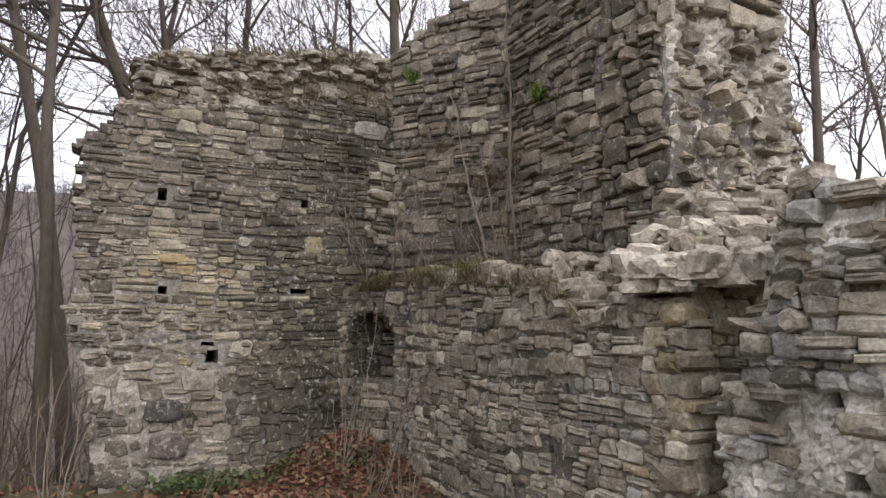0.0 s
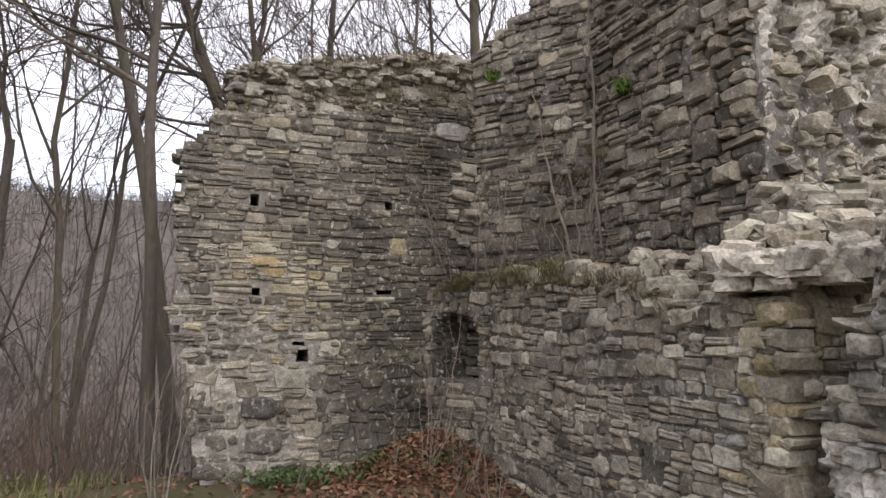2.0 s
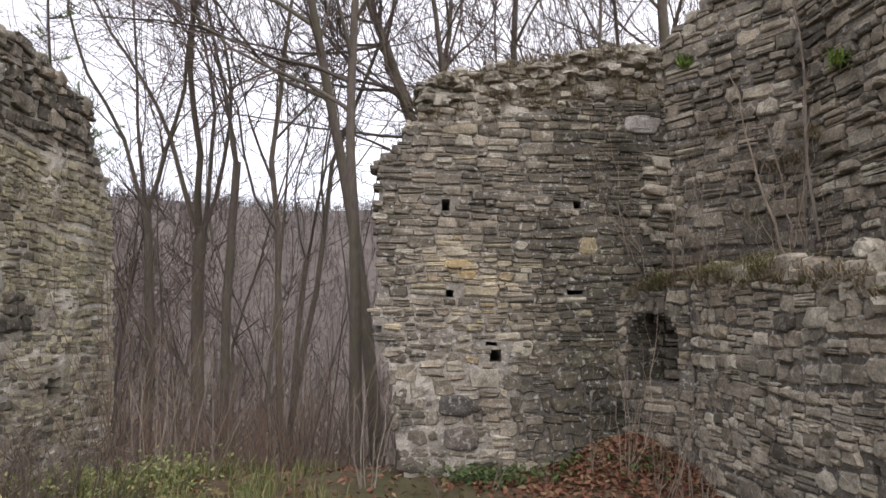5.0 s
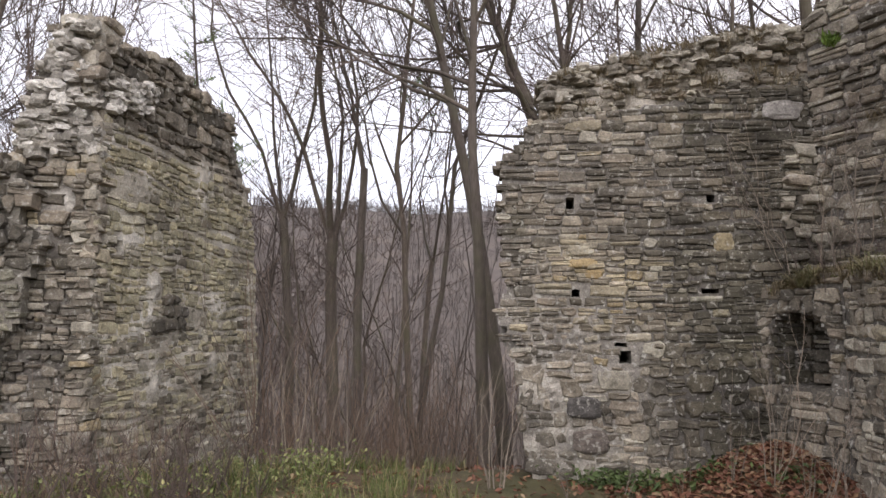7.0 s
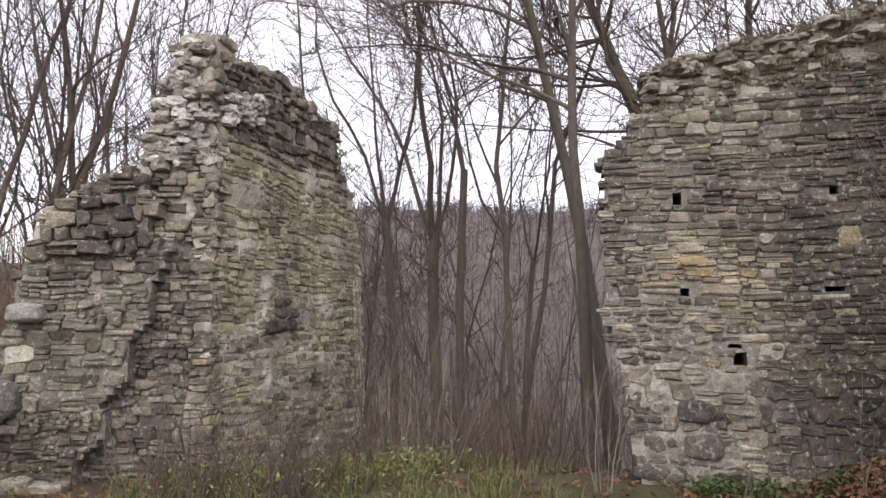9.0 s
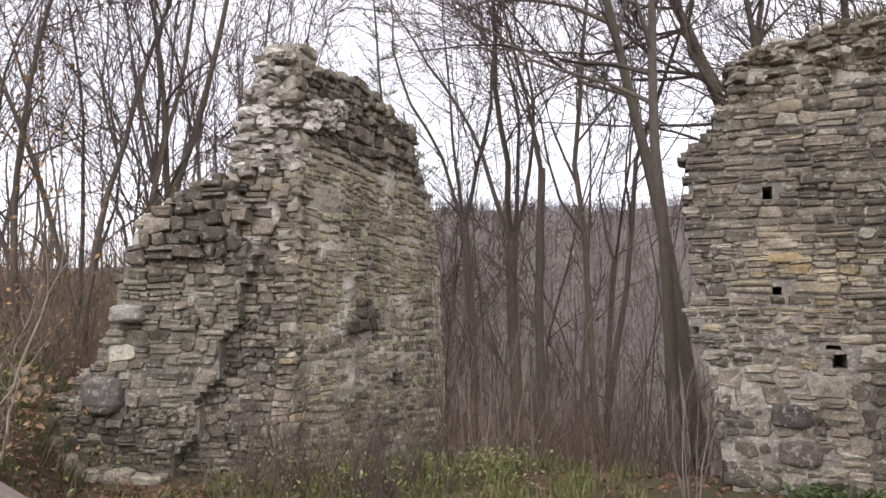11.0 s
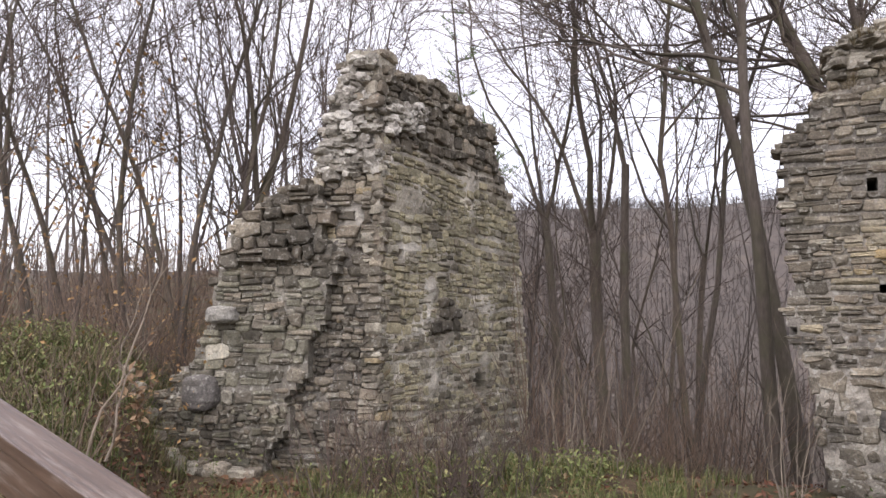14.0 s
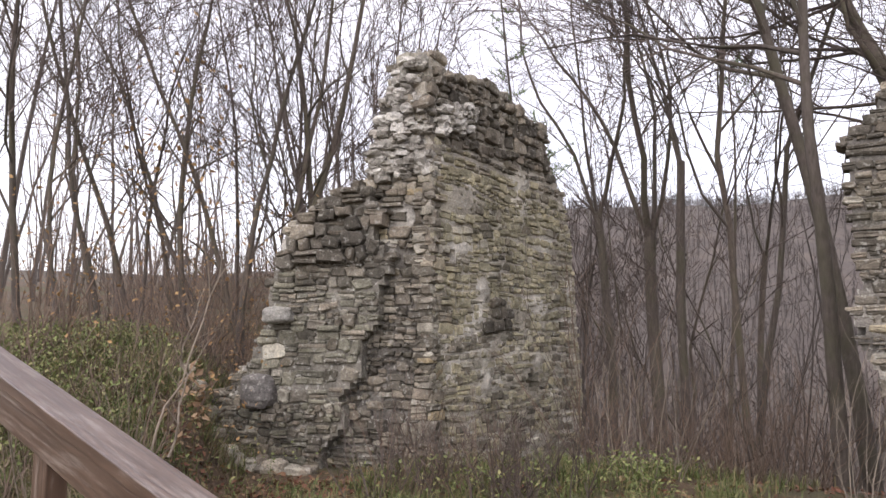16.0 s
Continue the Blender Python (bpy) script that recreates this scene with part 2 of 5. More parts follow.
def blend(a, b, t):
    return tuple(p * (1 - t) + q * t for p, q in zip(a, b))


def pick(kinds, keep=0.72):
    """A stone's colour: half the mean of the stretch, half a stone of its own."""
    total = sum(w for _, w in kinds)
    mean = (0.0, 0.0, 0.0)
    for pal, w in kinds:
        for p in pal:
            mean = tuple(m + q * w / total / len(pal) for m, q in zip(mean, p))
    k = rng.random() * total
    for pal, w in kinds:
        k -= w
        if k <= 0:
            break
    c = blend(mean, rng.choice(pal), keep)
    f = rng.uniform(0.84, 1.18)
    return tuple(min(0.8, q * f) for q in c)


class Frame:
    """A wall's face: u runs along it to the right as seen from the court, z up, n out of it."""

    def __init__(self, origin, az):
        self.o, self.d = Vector((origin[0], origin[1], 0)), unit(az)
        self.n = Vector((self.d.y, -self.d.x, 0))

    def at(self, u, z, out=0.0):
        p = self.o + self.d * u + self.n * out
        return (p.x, p.y, z)


def stone_piece(face, u0, u1, z0, z1, out, depth, tilt=0.0, rough=1.0):
    """One split stone: chipped eight-sided outline, worn rim, uneven face."""
    w, h = u1 - u0, z1 - z0
    cu, cz = (u0 + u1) / 2, (z0 + z1) / 2
    b = min(w, h)
    cut_u, cut_z = min(0.3 * w, rng.uniform(0.05, 0.45) * b), rng.uniform(0.05, 0.28) * h
    ring = [(-w / 2 + cut_u, -h / 2), (w / 2 - cut_u, -h / 2), (w / 2, -h / 2 + cut_z), (w / 2, h / 2 - cut_z),
            (w / 2 - cut_u, h / 2), (-w / 2 + cut_u, h / 2), (-w / 2, h / 2 - cut_z), (-w / 2, -h / 2 + cut_z)]
    j = 0.1 * b * rough
    ring = [(a + rng.uniform(-j, j) * 1.3, c + rng.uniform(-j, j)) for a, c in ring]
    slope_u, slope_z = rng.uniform(-0.05, 0.05) * rough, rng.uniform(-0.07, 0.07) * rough
    bev = min(0.02, 0.18 * b) * rng.uniform(0.6, 1.4)
    verts = []
    for k, (inset, o) in enumerate(((0, out - depth), (0, out - bev * 1.1), (bev, out))):
        for a, c in ring:
            fa, fc = a * (1 - 2 * inset / w), c * (1 - 2 * inset / h)
            fo = o
            if k:
                fo += slope_u * fa + slope_z * fc + rng.uniform(-1, 1) * 0.005 * rough
            verts.append(face.at(cu + fa, cz + fc + tilt * fa, fo))
    verts.append(face.at(cu + rng.uniform(-0.2, 0.2) * w, cz, out + rng.uniform(-0.01, 0.012) * rough))
    faces = []
    for k in range(2):
        for i in range(8):
            a, c = k * 8 + i, k * 8 + (i + 1) % 8
            faces.append((a, c, c + 8, a + 8))
    faces += [(16 + i, 16 + (i + 1) % 8, 24) for i in range(8)]
    faces.append(tuple(range(7, -1, -1)))
    return verts, faces


def wall_core(face, outline, thick, holes, colour, rough=0.009, g=0.075, sink=0.008, smear=None):
    """The mortar body: a rough sheet with real holes through it, closed at the sides and the back."""
    us, zs = [p[0] for p in outline], [p[1] for p in outline]
    u0, z0 = min(us), min(zs)
    nu, nzc = int((max(us) - u0) / g) + 2, int((max(zs) - z0) / g) + 2
    body, front = set(), set()
    for i in range(nu):
        for k in range(nzc):
            u, z = u0 + (i + 0.5) * g, z0 + (k + 0.5) * g
            if inside(outline, u, z):
                body.add((i, k))
                if not any(fn(u, z) for fn in holes):
                    front.add((i, k))
    b = Build()
    ids = {}

    def vert(i, k, side):
        key = (i, k, side)
        if key not in ids:
            u, z = u0 + i * g, z0 + k * g
            ju, jz = 0.35 * g * nz(i * 0.9, k * 0.9, 7), 0.35 * g * nz(i * 0.9, k * 0.9, 17)
            o = -sink + rough * 1.6 * nz(u * 3.1, z * 3.1, 1) + rough * rng.uniform(-0.7, 0.7) if side == 0 else -thick + 0.05 * nz(u * 2, z * 2, 4)
            if side == 0 and smear:
                o += smear(u, z)
            ids[key] = len(b.v)
            b.v.append(face.at(u + ju, z + jz, o))
            b.c.append(colour(u, z))
        return ids[key]

    for cells, side in ((front, 0), (body, 1)):
        for i, k in cells:
            q = [vert(i, k, side), vert(i + 1, k, side), vert(i + 1, k + 1, side), vert(i, k + 1, side)]
            b.f.append(tuple(q if side == 0 else q[::-1]))
    for i, k in front:
        for di, dk, e in ((-1, 0, ((0, 1), (0, 0))), (1, 0, ((1, 0), (1, 1))), (0, -1, ((0, 0), (1, 0))), (0, 1, ((1, 1), (0, 1)))):
            if (i + di, k + dk) not in front:
                (a, c), (d, f) = e
                b.f.append((vert(i + a, k + c, 0), vert(i + a, k + c, 1), vert(i + d, k + f, 1), vert(i + d, k + f, 0)))
    return b


def courses(face, outline, holes, colour, hmin=0.07, hmax=0.2, split=0.45, out=0.03, jut=0.018, depth=0.18, gap=0.011, wave=0.04, tilt=0.0,
            rough=1.0, skip=0.0, long=(1.3, 3.6), flow=0.0, loose=None):
    """Roughly coursed rubble that fills an outline; returns the stones as (middle, verts, faces, colour)."""
    us, zs = [p[0] for p in outline], [p[1] for p in outline]
    stones = []
    z = min(zs) - 0.1
    row = 0
    while z < max(zs) + 0.3:
        h = rng.uniform(hmin, hmax)
        u = min(us) - rng.uniform(0, 0.3)
        row += 1
        while u < max(us) + 0.1:
            w = min(0.62, max(0.1, h * rng.uniform(*long)))
            mu = u + w / 2
            dz = wave * nz(mu * 0.8, row * 0.31, 5) * 2 + flow * mu
            pieces = [(0.0, h)]
            if h > 0.1 and rng.random() < split:
                cut = rng.uniform(0.35, 0.65) * h
                pieces = [(0.0, cut), (cut, h)]
                if h > 0.16 and rng.random() < 0.5:
                    pieces = [(0.0, h * 0.3), (h * 0.3, h * 0.62), (h * 0.62, h)]
            for a, c in pieces:
                cuts = [(u, u + w)]
                if len(pieces) == 1 and w > 0.3 and rng.random() < 0.35:
                    m = u + w * rng.uniform(0.35, 0.65)
                    cuts = [(u, m), (m, u + w)]
                elif len(pieces) > 1 and w > 0.34 and rng.random() < 0.3:
                    m = u + w * rng.uniform(0.3, 0.7)
                    cuts = [(u, m), (m, u + w)]
                for s0, s1 in cuts:
                    cu, cz = (s0 + s1) / 2, z + dz + (a + c) / 2
                    if not inside(outline, cu, cz) or rng.random() < skip:
                        continue
                    lim = rng.uniform(-0.05, 0.03)
                    while s0 < cu - 0.04 and not inside(outline, s0 - lim, cz):
                        s0 += 0.02
                    while s1 > cu + 0.04 and not inside(outline, s1 + lim, cz):
                        s1 -= 0.02
                    za, zb = z + dz + a + 0.02, z + dz + c - 0.02
                    if any(fn(cu, cz) or fn(s0 + 0.03, za) or fn(s1 - 0.03, za) or fn(s0 + 0.03, zb) or fn(s1 - 0.03, zb) for fn in holes):
                        continue
                    o = out + jut * rng.uniform(-1, 1) + (jut * 2 if rng.random() < 0.06 else 0)
                    more = 1.0 + (loose(cu, cz) if loose else 0.0)
                    gp, rg = gap * more, rough * (0.6 + 0.4 * more)
                    v, f = stone_piece(face, s0 + gp * rng.uniform(0.3, 1), s1 - gp * rng.uniform(0.3, 1), z + dz + a + gp * 0.5 * rng.uniform(0.3, 1.2),
                                       z + dz + c - gp * 0.5 * rng.uniform(0.3, 1.2), o, depth, tilt + rng.uniform(-0.035, 0.035) * rg, rg)
                    stones.append((cu, cz, v, f, colour(cu, cz)))
            u += w
        z += h
    return stones


def crest(face, outline, thick, colour, lo=0.0, step=0.2, size=1.0, span=None):
    """Loose stones bedded along the broken top, through the whole thickness of the wall."""
    us = [p[0] for p in outline]
    out = []
    u = min(us)
    while u < max(us):
        tops = [z for z in (k * 0.04 for k in range(int(lo / 0.04), 190)) if inside(outline, u, z)]
        if tops and (span is None or span[0] <= u <= span[1]):
            top = max(tops)
            d = 0.0
            while d < thick - 0.15:
                w, h, dep = rng.uniform(0.12, 0.34) * size, rng.uniform(0.06, 0.17) * size, rng.uniform(0.2, 0.4)
                zz = top - rng.uniform(0.02, 0.12)
                v, f = stone_piece(face, u - w / 2, u + w / 2, zz, zz + h, -d + rng.uniform(-0.05, 0.05), dep, rng.uniform(-0.25, 0.25), 1.6)
                out.append((u, zz, v, f, colour(u, zz)))
                d += dep * 0.8
        u += step * rng.uniform(0.7, 1.3)
    return out


def make_wall(name, label, core, stones, near, limit=300, group="ruined walls"):
    """The body, its nearest stones each as a part, and the rest joined."""
    body = new(name, core.mesh(name, MAT_CORE))
    tagged(body, label, "wall", group, "structure")
    stones.sort(key=lambda s: (s[0] - near[0]) ** 2 + (s[1] - near[1]) ** 2)
    for cu, cz, v, f, c in stones[:limit]:
        b = Build()
        b.add(v, f, c)
        part("stone", b, MAT_STONE, body)
    rest = Build()
    for cu, cz, v, f, c in stones[limit:]:
        rest.add(v, f, c)
    if rest.v:
        part("rubble_masonry", rest, MAT_STONE, body, "", "stuff")
    return body


def box_hole(u, z, w, h):
    return lambda a, b: abs(a - u) < w / 2 and abs(b - z) < h / 2


def round_hole(u, z, r):
    return lambda a, b: math.hypot(a - u, b - z) < r * (1 + 0.25 * nz(a * 9, b * 9, 14))


def arch_hole(u0, u1, z0, spring):
    c, rad = (u0 + u1) / 2, (u1 - u0) / 2
    return lambda a, b: z0 < b and u0 < a < u1 and (b < spring or math.hypot(a - c, (b - spring) * 1.15) < rad)


# corner points of the plan
P_B, P_C = (-3.949, 7.56), (-1.312, 8.904)
P_K, P_J = (-0.447, 8.444), (1.586, 4.621)
P_UA, P_U2, P_E = (-0.715, 9.208), (0.804, 8.401), (2.034, 6.087)
P_C2 = (-7.835, 4.428)

# wall with putlog holes, between the gap and the corner
F_B = Frame(P_B, 63)
OUT_B = [(0.2, -0.4), (0.19, 0.13), (0.08, 0.63), (0.04, 1.23), (-0.03, 1.54), (-0.2, 1.84), (-0.22, 2.15), (-0.13, 2.46), (-0.17, 3.1), (-0.19, 4.04), (-0.03, 4.16), (0.11, 4.28),
         (0.16, 4.49), (0.32, 4.68), (0.36, 5.1), (0.54, 5.21), (0.66, 5.3), (0.92, 5.24), (1.4, 5.4), (1.65, 5.45), (1.94, 5.4), (2.23, 5.52), (2.55, 5.66), (3.0, 5.7), (3.25, 5.68), (3.9, 5.75), (4.2, 5.7), (4.2, -0.4)]
HOLES_B = [box_hole(0.72, 3.54, 0.11, 0.14), box_hole(2.43, 3.54, 0.13, 0.1), box_hole(0.78, 2.41, 0.1, 0.12), box_hole(2.37, 2.42, 0.18, 0.08),
           round_hole(1.36, 1.62, 0.09), box_hole(1.31, 1.78, 0.12, 0.08), box_hole(-0.14, 1.96, 0.16, 0.1)]


def corner_dark_b(u, z):
    """How much the wall darkens, slightly greenish, towards the corner and lower down."""
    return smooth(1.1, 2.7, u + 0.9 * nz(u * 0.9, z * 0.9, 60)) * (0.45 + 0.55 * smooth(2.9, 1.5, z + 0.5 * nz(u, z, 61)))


def colour_b(u, z):
    warm = math.exp(-((u - 0.85) ** 2 / 0.16 + (z - 2.65) ** 2 / 0.16)) + 0.35 * math.exp(-((u - 1.35) ** 2 / 0.5 + (z - 2.2) ** 2 / 0.3))
    low = smooth(2.3, 1.4, z) * smooth(1.9, 0.8, u)
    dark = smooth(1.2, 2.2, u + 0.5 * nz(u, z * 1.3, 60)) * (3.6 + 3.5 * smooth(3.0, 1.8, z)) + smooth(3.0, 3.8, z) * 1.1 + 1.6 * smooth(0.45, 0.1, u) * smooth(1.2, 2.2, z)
    corner_tone = corner_dark_b(u, z)
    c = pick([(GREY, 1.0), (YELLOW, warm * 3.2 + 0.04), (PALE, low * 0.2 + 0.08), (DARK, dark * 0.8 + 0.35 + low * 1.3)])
    return tuple(q * (1 - 0.42 * corner_tone) * k for q, k in zip(c, (1, 1 + 0.03 * corner_tone, 1 - 0.05 * corner_tone)))


def mortar_b(u, z):
    low = smooth(2.6, 1.7, z) * smooth(2.0, 0.9, u)
    if z > 4.52 + 0.14 * u:
        return blend((0.2, 0.18, 0.145), MORTAR, smooth(-0.1, 0.4, nz(u * 3, z * 3, 8)))
    return blend(blend((0.15, 0.14, 0.125), (0.1, 0.093, 0.083), smooth(1.2, 2.0, u)), MORTAR, (1 - 0.9 * corner_dark_b(u, z)) * min(1, low * (0.4 + 0.9 * nz(u * 2.5, z * 2.5, 77)) + 0.1 + 0.4 * math.exp(-((u - 0.7) ** 2 / 0.3 + (z - 2.7) ** 2 / 0.6)) + 0.25 * max(0, nz(u * 2, z * 2))))


def smear_b(u, z):
    if z > 4.52 + 0.14 * u:
        return -0.09 + 0.05 * nz(u * 4, z * 4, 6)
    low = smooth(2.6, 1.7, z) * smooth(2.0, 0.9, u)
    return -0.008 + 0.02 * low * smooth(0.0, 0.5, nz(u * 4.5, z * 6, 31)) + 0.008 * low


low_out_b = [(p[0], min(p[1], 4.5 + 0.14 * p[0])) for p in OUT_B]
high_out_b = [(p[0], max(p[1], 4.5 + 0.14 * p[0])) for p in OUT_B]
foot_out_b = [(p[0], min(p[1], 1.75)) for p in OUT_B]
low_out_b = [(p[0], max(p[1], 1.75)) for p in low_out_b]
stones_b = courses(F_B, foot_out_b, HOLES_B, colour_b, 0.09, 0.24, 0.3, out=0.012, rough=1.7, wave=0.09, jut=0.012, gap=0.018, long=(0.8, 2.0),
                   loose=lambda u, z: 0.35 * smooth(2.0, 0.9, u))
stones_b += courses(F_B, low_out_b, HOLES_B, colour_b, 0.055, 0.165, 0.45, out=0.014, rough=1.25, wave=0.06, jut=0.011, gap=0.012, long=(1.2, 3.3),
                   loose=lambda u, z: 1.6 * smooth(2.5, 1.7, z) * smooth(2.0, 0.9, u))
stones_b += courses(F_B, high_out_b, [], lambda u, z: pick([(GREY, 1), (DARK, 0.5), (PALE, 0.5)], 0.8), 0.04, 0.11, 0.25, out=-0.05, jut=0.03, rough=1.9, wave=0.12, skip=0.14, long=(0.9, 2.2))
stones_b += courses(F_B, [(3.35, 2.45), (3.22, 3.4), (3.3, 4.35), (3.72, 4.35), (3.85, 3.4), (3.8, 2.45)], [], lambda u, z: pick([(GREY, 1), (PALE, 0.9), (DARK, 0.3)]), 0.06, 0.16, 0.2, out=0.06, jut=0.05, rough=1.8, wave=0.1, skip=0.2, depth=0.3)
stones_b += crest(F_B, OUT_B, 0.9, lambda u, z: pick([(GREY, 1), (DARK, 0.5), (PALE, 0.9)], 0.9), 3.9, 0.11, 0.68)
core_out_b = [(p[0] + (0.05 if p[0] < 0.5 else 0.0), p[1]) for p in OUT_B]
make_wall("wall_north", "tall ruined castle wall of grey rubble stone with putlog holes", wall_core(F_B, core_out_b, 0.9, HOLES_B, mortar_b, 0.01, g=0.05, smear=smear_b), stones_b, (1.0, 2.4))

# lower wall of the corner, with the arched niche
F_A0 = Frame(P_C, 118)
OUT_A0 = [(-0.05, -0.4), (-0.05, 2.28), (0.3, 2.4), (0.98, 2.55), (1.0, -0.4)]
NICHE = arch_hole(0.08, 0.78, 1.32, 1.86)


def colour_a(u, z):
    return pick([(GREY, 1.0), (DARK, 0.9), (PALE, 0.12), (YELLOW, 0.05)])


def mortar_a(u, z):
    return blend((0.1, 0.092, 0.08), MORTAR, 0.06 + 0.4 * max(0, nz(u * 1.5, z * 1.5)))


stones_a0 = courses(F_A0, [(u, z + (0.1 if z > 1.8 else 0.0)) for u, z in OUT_A0], [NICHE], colour_a, 0.07, 0.19, 0.35, out=0.018, jut=0.014, rough=1.3, wave=0.05, gap=0.012, long=(0.9, 2.4))
for k in range(9):
    a = math.pi * (k + 0.5) / 9
    cu, cz = 0.43 - math.cos(a) * 0.46, 1.86 + math.sin(a) * 0.41
    fv = Frame(P_C, 118)
    v, f = stone_piece(fv, -0.055, 0.055, -0.1, 0.1, 0.03, 0.3, 0, 1.2)
    rot = math.pi / 2 - a
    vv = []
    for p in v:
        q = Vector(p) - fv.o
        du, dz, dn = q.dot(fv.d), q.z, q.dot(fv.n)
        vv.append(fv.at(cu + du * math.cos(rot) + dz * math.sin(rot), cz - du * math.sin(rot) + dz * math.cos(rot), dn))
    stones_a0.append((cu, cz, vv, f, pick([(GREY, 1), (DARK, 0.5)])))
# back of the niche in darker stone colours, standing in for the recess's shade
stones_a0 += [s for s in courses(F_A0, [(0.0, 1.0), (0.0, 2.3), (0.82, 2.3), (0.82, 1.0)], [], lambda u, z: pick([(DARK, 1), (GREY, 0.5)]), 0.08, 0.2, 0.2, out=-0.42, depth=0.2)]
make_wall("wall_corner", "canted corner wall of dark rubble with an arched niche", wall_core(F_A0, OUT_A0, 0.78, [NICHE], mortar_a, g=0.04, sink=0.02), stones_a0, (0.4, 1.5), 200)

# lower wall that leads towards the broken window
F_A1 = Frame(P_K, 152)
OUT_A1 = [(-0.03, -0.5), (-0.03, 2.53), (0.6, 2.56), (1.75, 2.49), (2.8, 2.36), (3.2, 2.2), (3.4, 2.1), (3.84, 2.13), (4.32, 2.14), (4.3, -0.5)]
HOLES_A1 = [box_hole(2.86, 0.96, 0.13, 0.11), box_hole(3.1, 1.47, 0.08, 0.1)]


def colour_a1(u, z):
    near = smooth(3.0, 4.0, u)
    return pick([(GREY, 1.2), (DARK, 0.22 * (1 - near) + 0.05), (PALE, 0.45 + 0.9 * near), (YELLOW, 0.04 + 1.6 * smooth(3.6, 4.2, u)), ([(0.25, 0.26, 0.25), (0.31, 0.315, 0.3)], 0.7 * near)])


stones_a1 = courses(F_A1, [(u, z + (0.1 if z > 1.8 else 0.0)) for u, z in OUT_A1], HOLES_A1, colour_a1, 0.075, 0.23, 0.4, out=0.0, long=(0.75, 2.0), rough=1.25, wave=0.07, jut=0.015, gap=0.013)
stones_a1 += courses(F_A1, [(4.02, -0.4), (4.02, 2.12), (4.4, 2.12), (4.4, -0.4)], [], lambda u, z: pick([(YELLOW, 1.2), (GREY, 0.8), (PALE, 0.5)]), 0.07, 0.2, 0.25, out=0.02, jut=0.015, rough=1.3, long=(1.0, 2.0), depth=0.25)
stones_a1 += crest(F_A1, OUT_A1, 0.8, lambda u, z: pick([(GREY, 1), (DARK, 0.5), (PALE, 0.2)]), 1.7)
make_wall("wall_east", "low rubble wall of grey-brown stones with an overgrown ledge", wall_core(F_A1, OUT_A1, 0.9, HOLES_A1, lambda u, z: blend(mortar_a(u, z), (0.33, 0.29, 0.215), smooth(3.6, 4.2, u)), 0.01, sink=0.03), stones_a1, (3.6, 1.3))

# reveal of the broken window
F_J = Frame(P_J, 62)
OUT_J = [(0.06, -0.5), (0.06, 2.16), (0.4, 2.28), (0.9, 2.4), (0.9, -0.5)]
stones_j = courses(F_J, OUT_J, [], lambda u, z: pick([(YELLOW, 1.6), (GREY, 0.4), (PALE, 0.6)]), 0.07, 0.19, 0.25, out=0.05, long=(0.9, 1.9))
make_wall("wall_reveal", "window reveal of squared yellowish quoin stones", wall_core(F_J, OUT_J, 0.5, [], lambda u, z: blend((0.3, 0.25, 0.18), MORTAR, 0.4)), stones_j, (0.2, 1.4), 150)

# set-back upper wall
F_U1 = Frame(P_UA, 118)
OUT_U1 = [(-0.1, 1.9), (-0.05, 5.7), (0.2, 5.9), (0.41, 6.0), (0.8, 6.08), (0.88, 6.3), (1.2, 6.3), (1.43, 6.5), (1.75, 6.9), (1.75, 1.9)]
dark_up = lambda u, z: pick([(DARK, 0.9), (GREY, 1.2), (PALE, 0.1)])
mortar_up = lambda u, z: blend((0.12, 0.11, 0.1), MORTAR, 0.08 + 0.4 * max(0, nz(u * 1.3, z * 1.3, 2)))
stones_u1 = courses(F_U1, OUT_U1, [], dark_up, 0.07, 0.21, 0.45, out=0.0, jut=0.024, rough=1.3, wave=0.08, long=(0.9, 2.4))
stones_u1 += crest(F_U1, OUT_U1, 0.9, dark_up, 5.3)
make_wall("wall_upper_corner", "upper rubble wall, dark and weathered, set back above a ledge", wall_core(F_U1, OUT_U1, 1.0, [], mortar_up, 0.02, sink=0.04), stones_u1, (0.9, 3.6))

F_U2 = Frame(P_U2, 152)
OUT_U2 = [(0.0, 1.9), (0.0, 7.0), (2.3, 7.0), (2.55, 6.4), (2.6, 3.4), (2.72, 3.1), (2.72, 2.6), (2.1, 2.3), (2.1, 1.9)]
stones_u2 = courses(F_U2, [(min(p[0], 1.75), p[1]) for p in OUT_U2], [], dark_up, 0.07, 0.22, 0.45, out=0.0, jut=0.03, rough=1.3, wave=0.06, depth=0.25, long=(0.9, 2.6))
stones_u2 += courses(F_U2, [(max(p[0], 1.75), p[1]) for p in OUT_U2], [], dark_up, 0.1, 0.28, 0.3, out=0.02, jut=0.04, rough=1.3, wave=0.04, depth=0.3, long=(1.3, 2.8), gap=0.018)
make_wall("wall_upper_east", "high dark stone wall ending in a broken edge", wall_core(F_U2, OUT_U2, 1.2, [], mortar_up, 0.02, sink=0.05), stones_u2, (2.0, 4.0))

# broken end of the upper wall: torn core of rubble and lime
F_E = Frame(P_E, 62)
OUT_E = [(0.07, 2.2), (0.07, 7.0), (1.68, 7.0), (1.74, 5.45), (1.78, 4.96), (1.86, 4.5), (1.93, 3.94), (1.95, 3.6), (1.75, 3.2), (1.6, 2.9), (1.55, 2.2)]


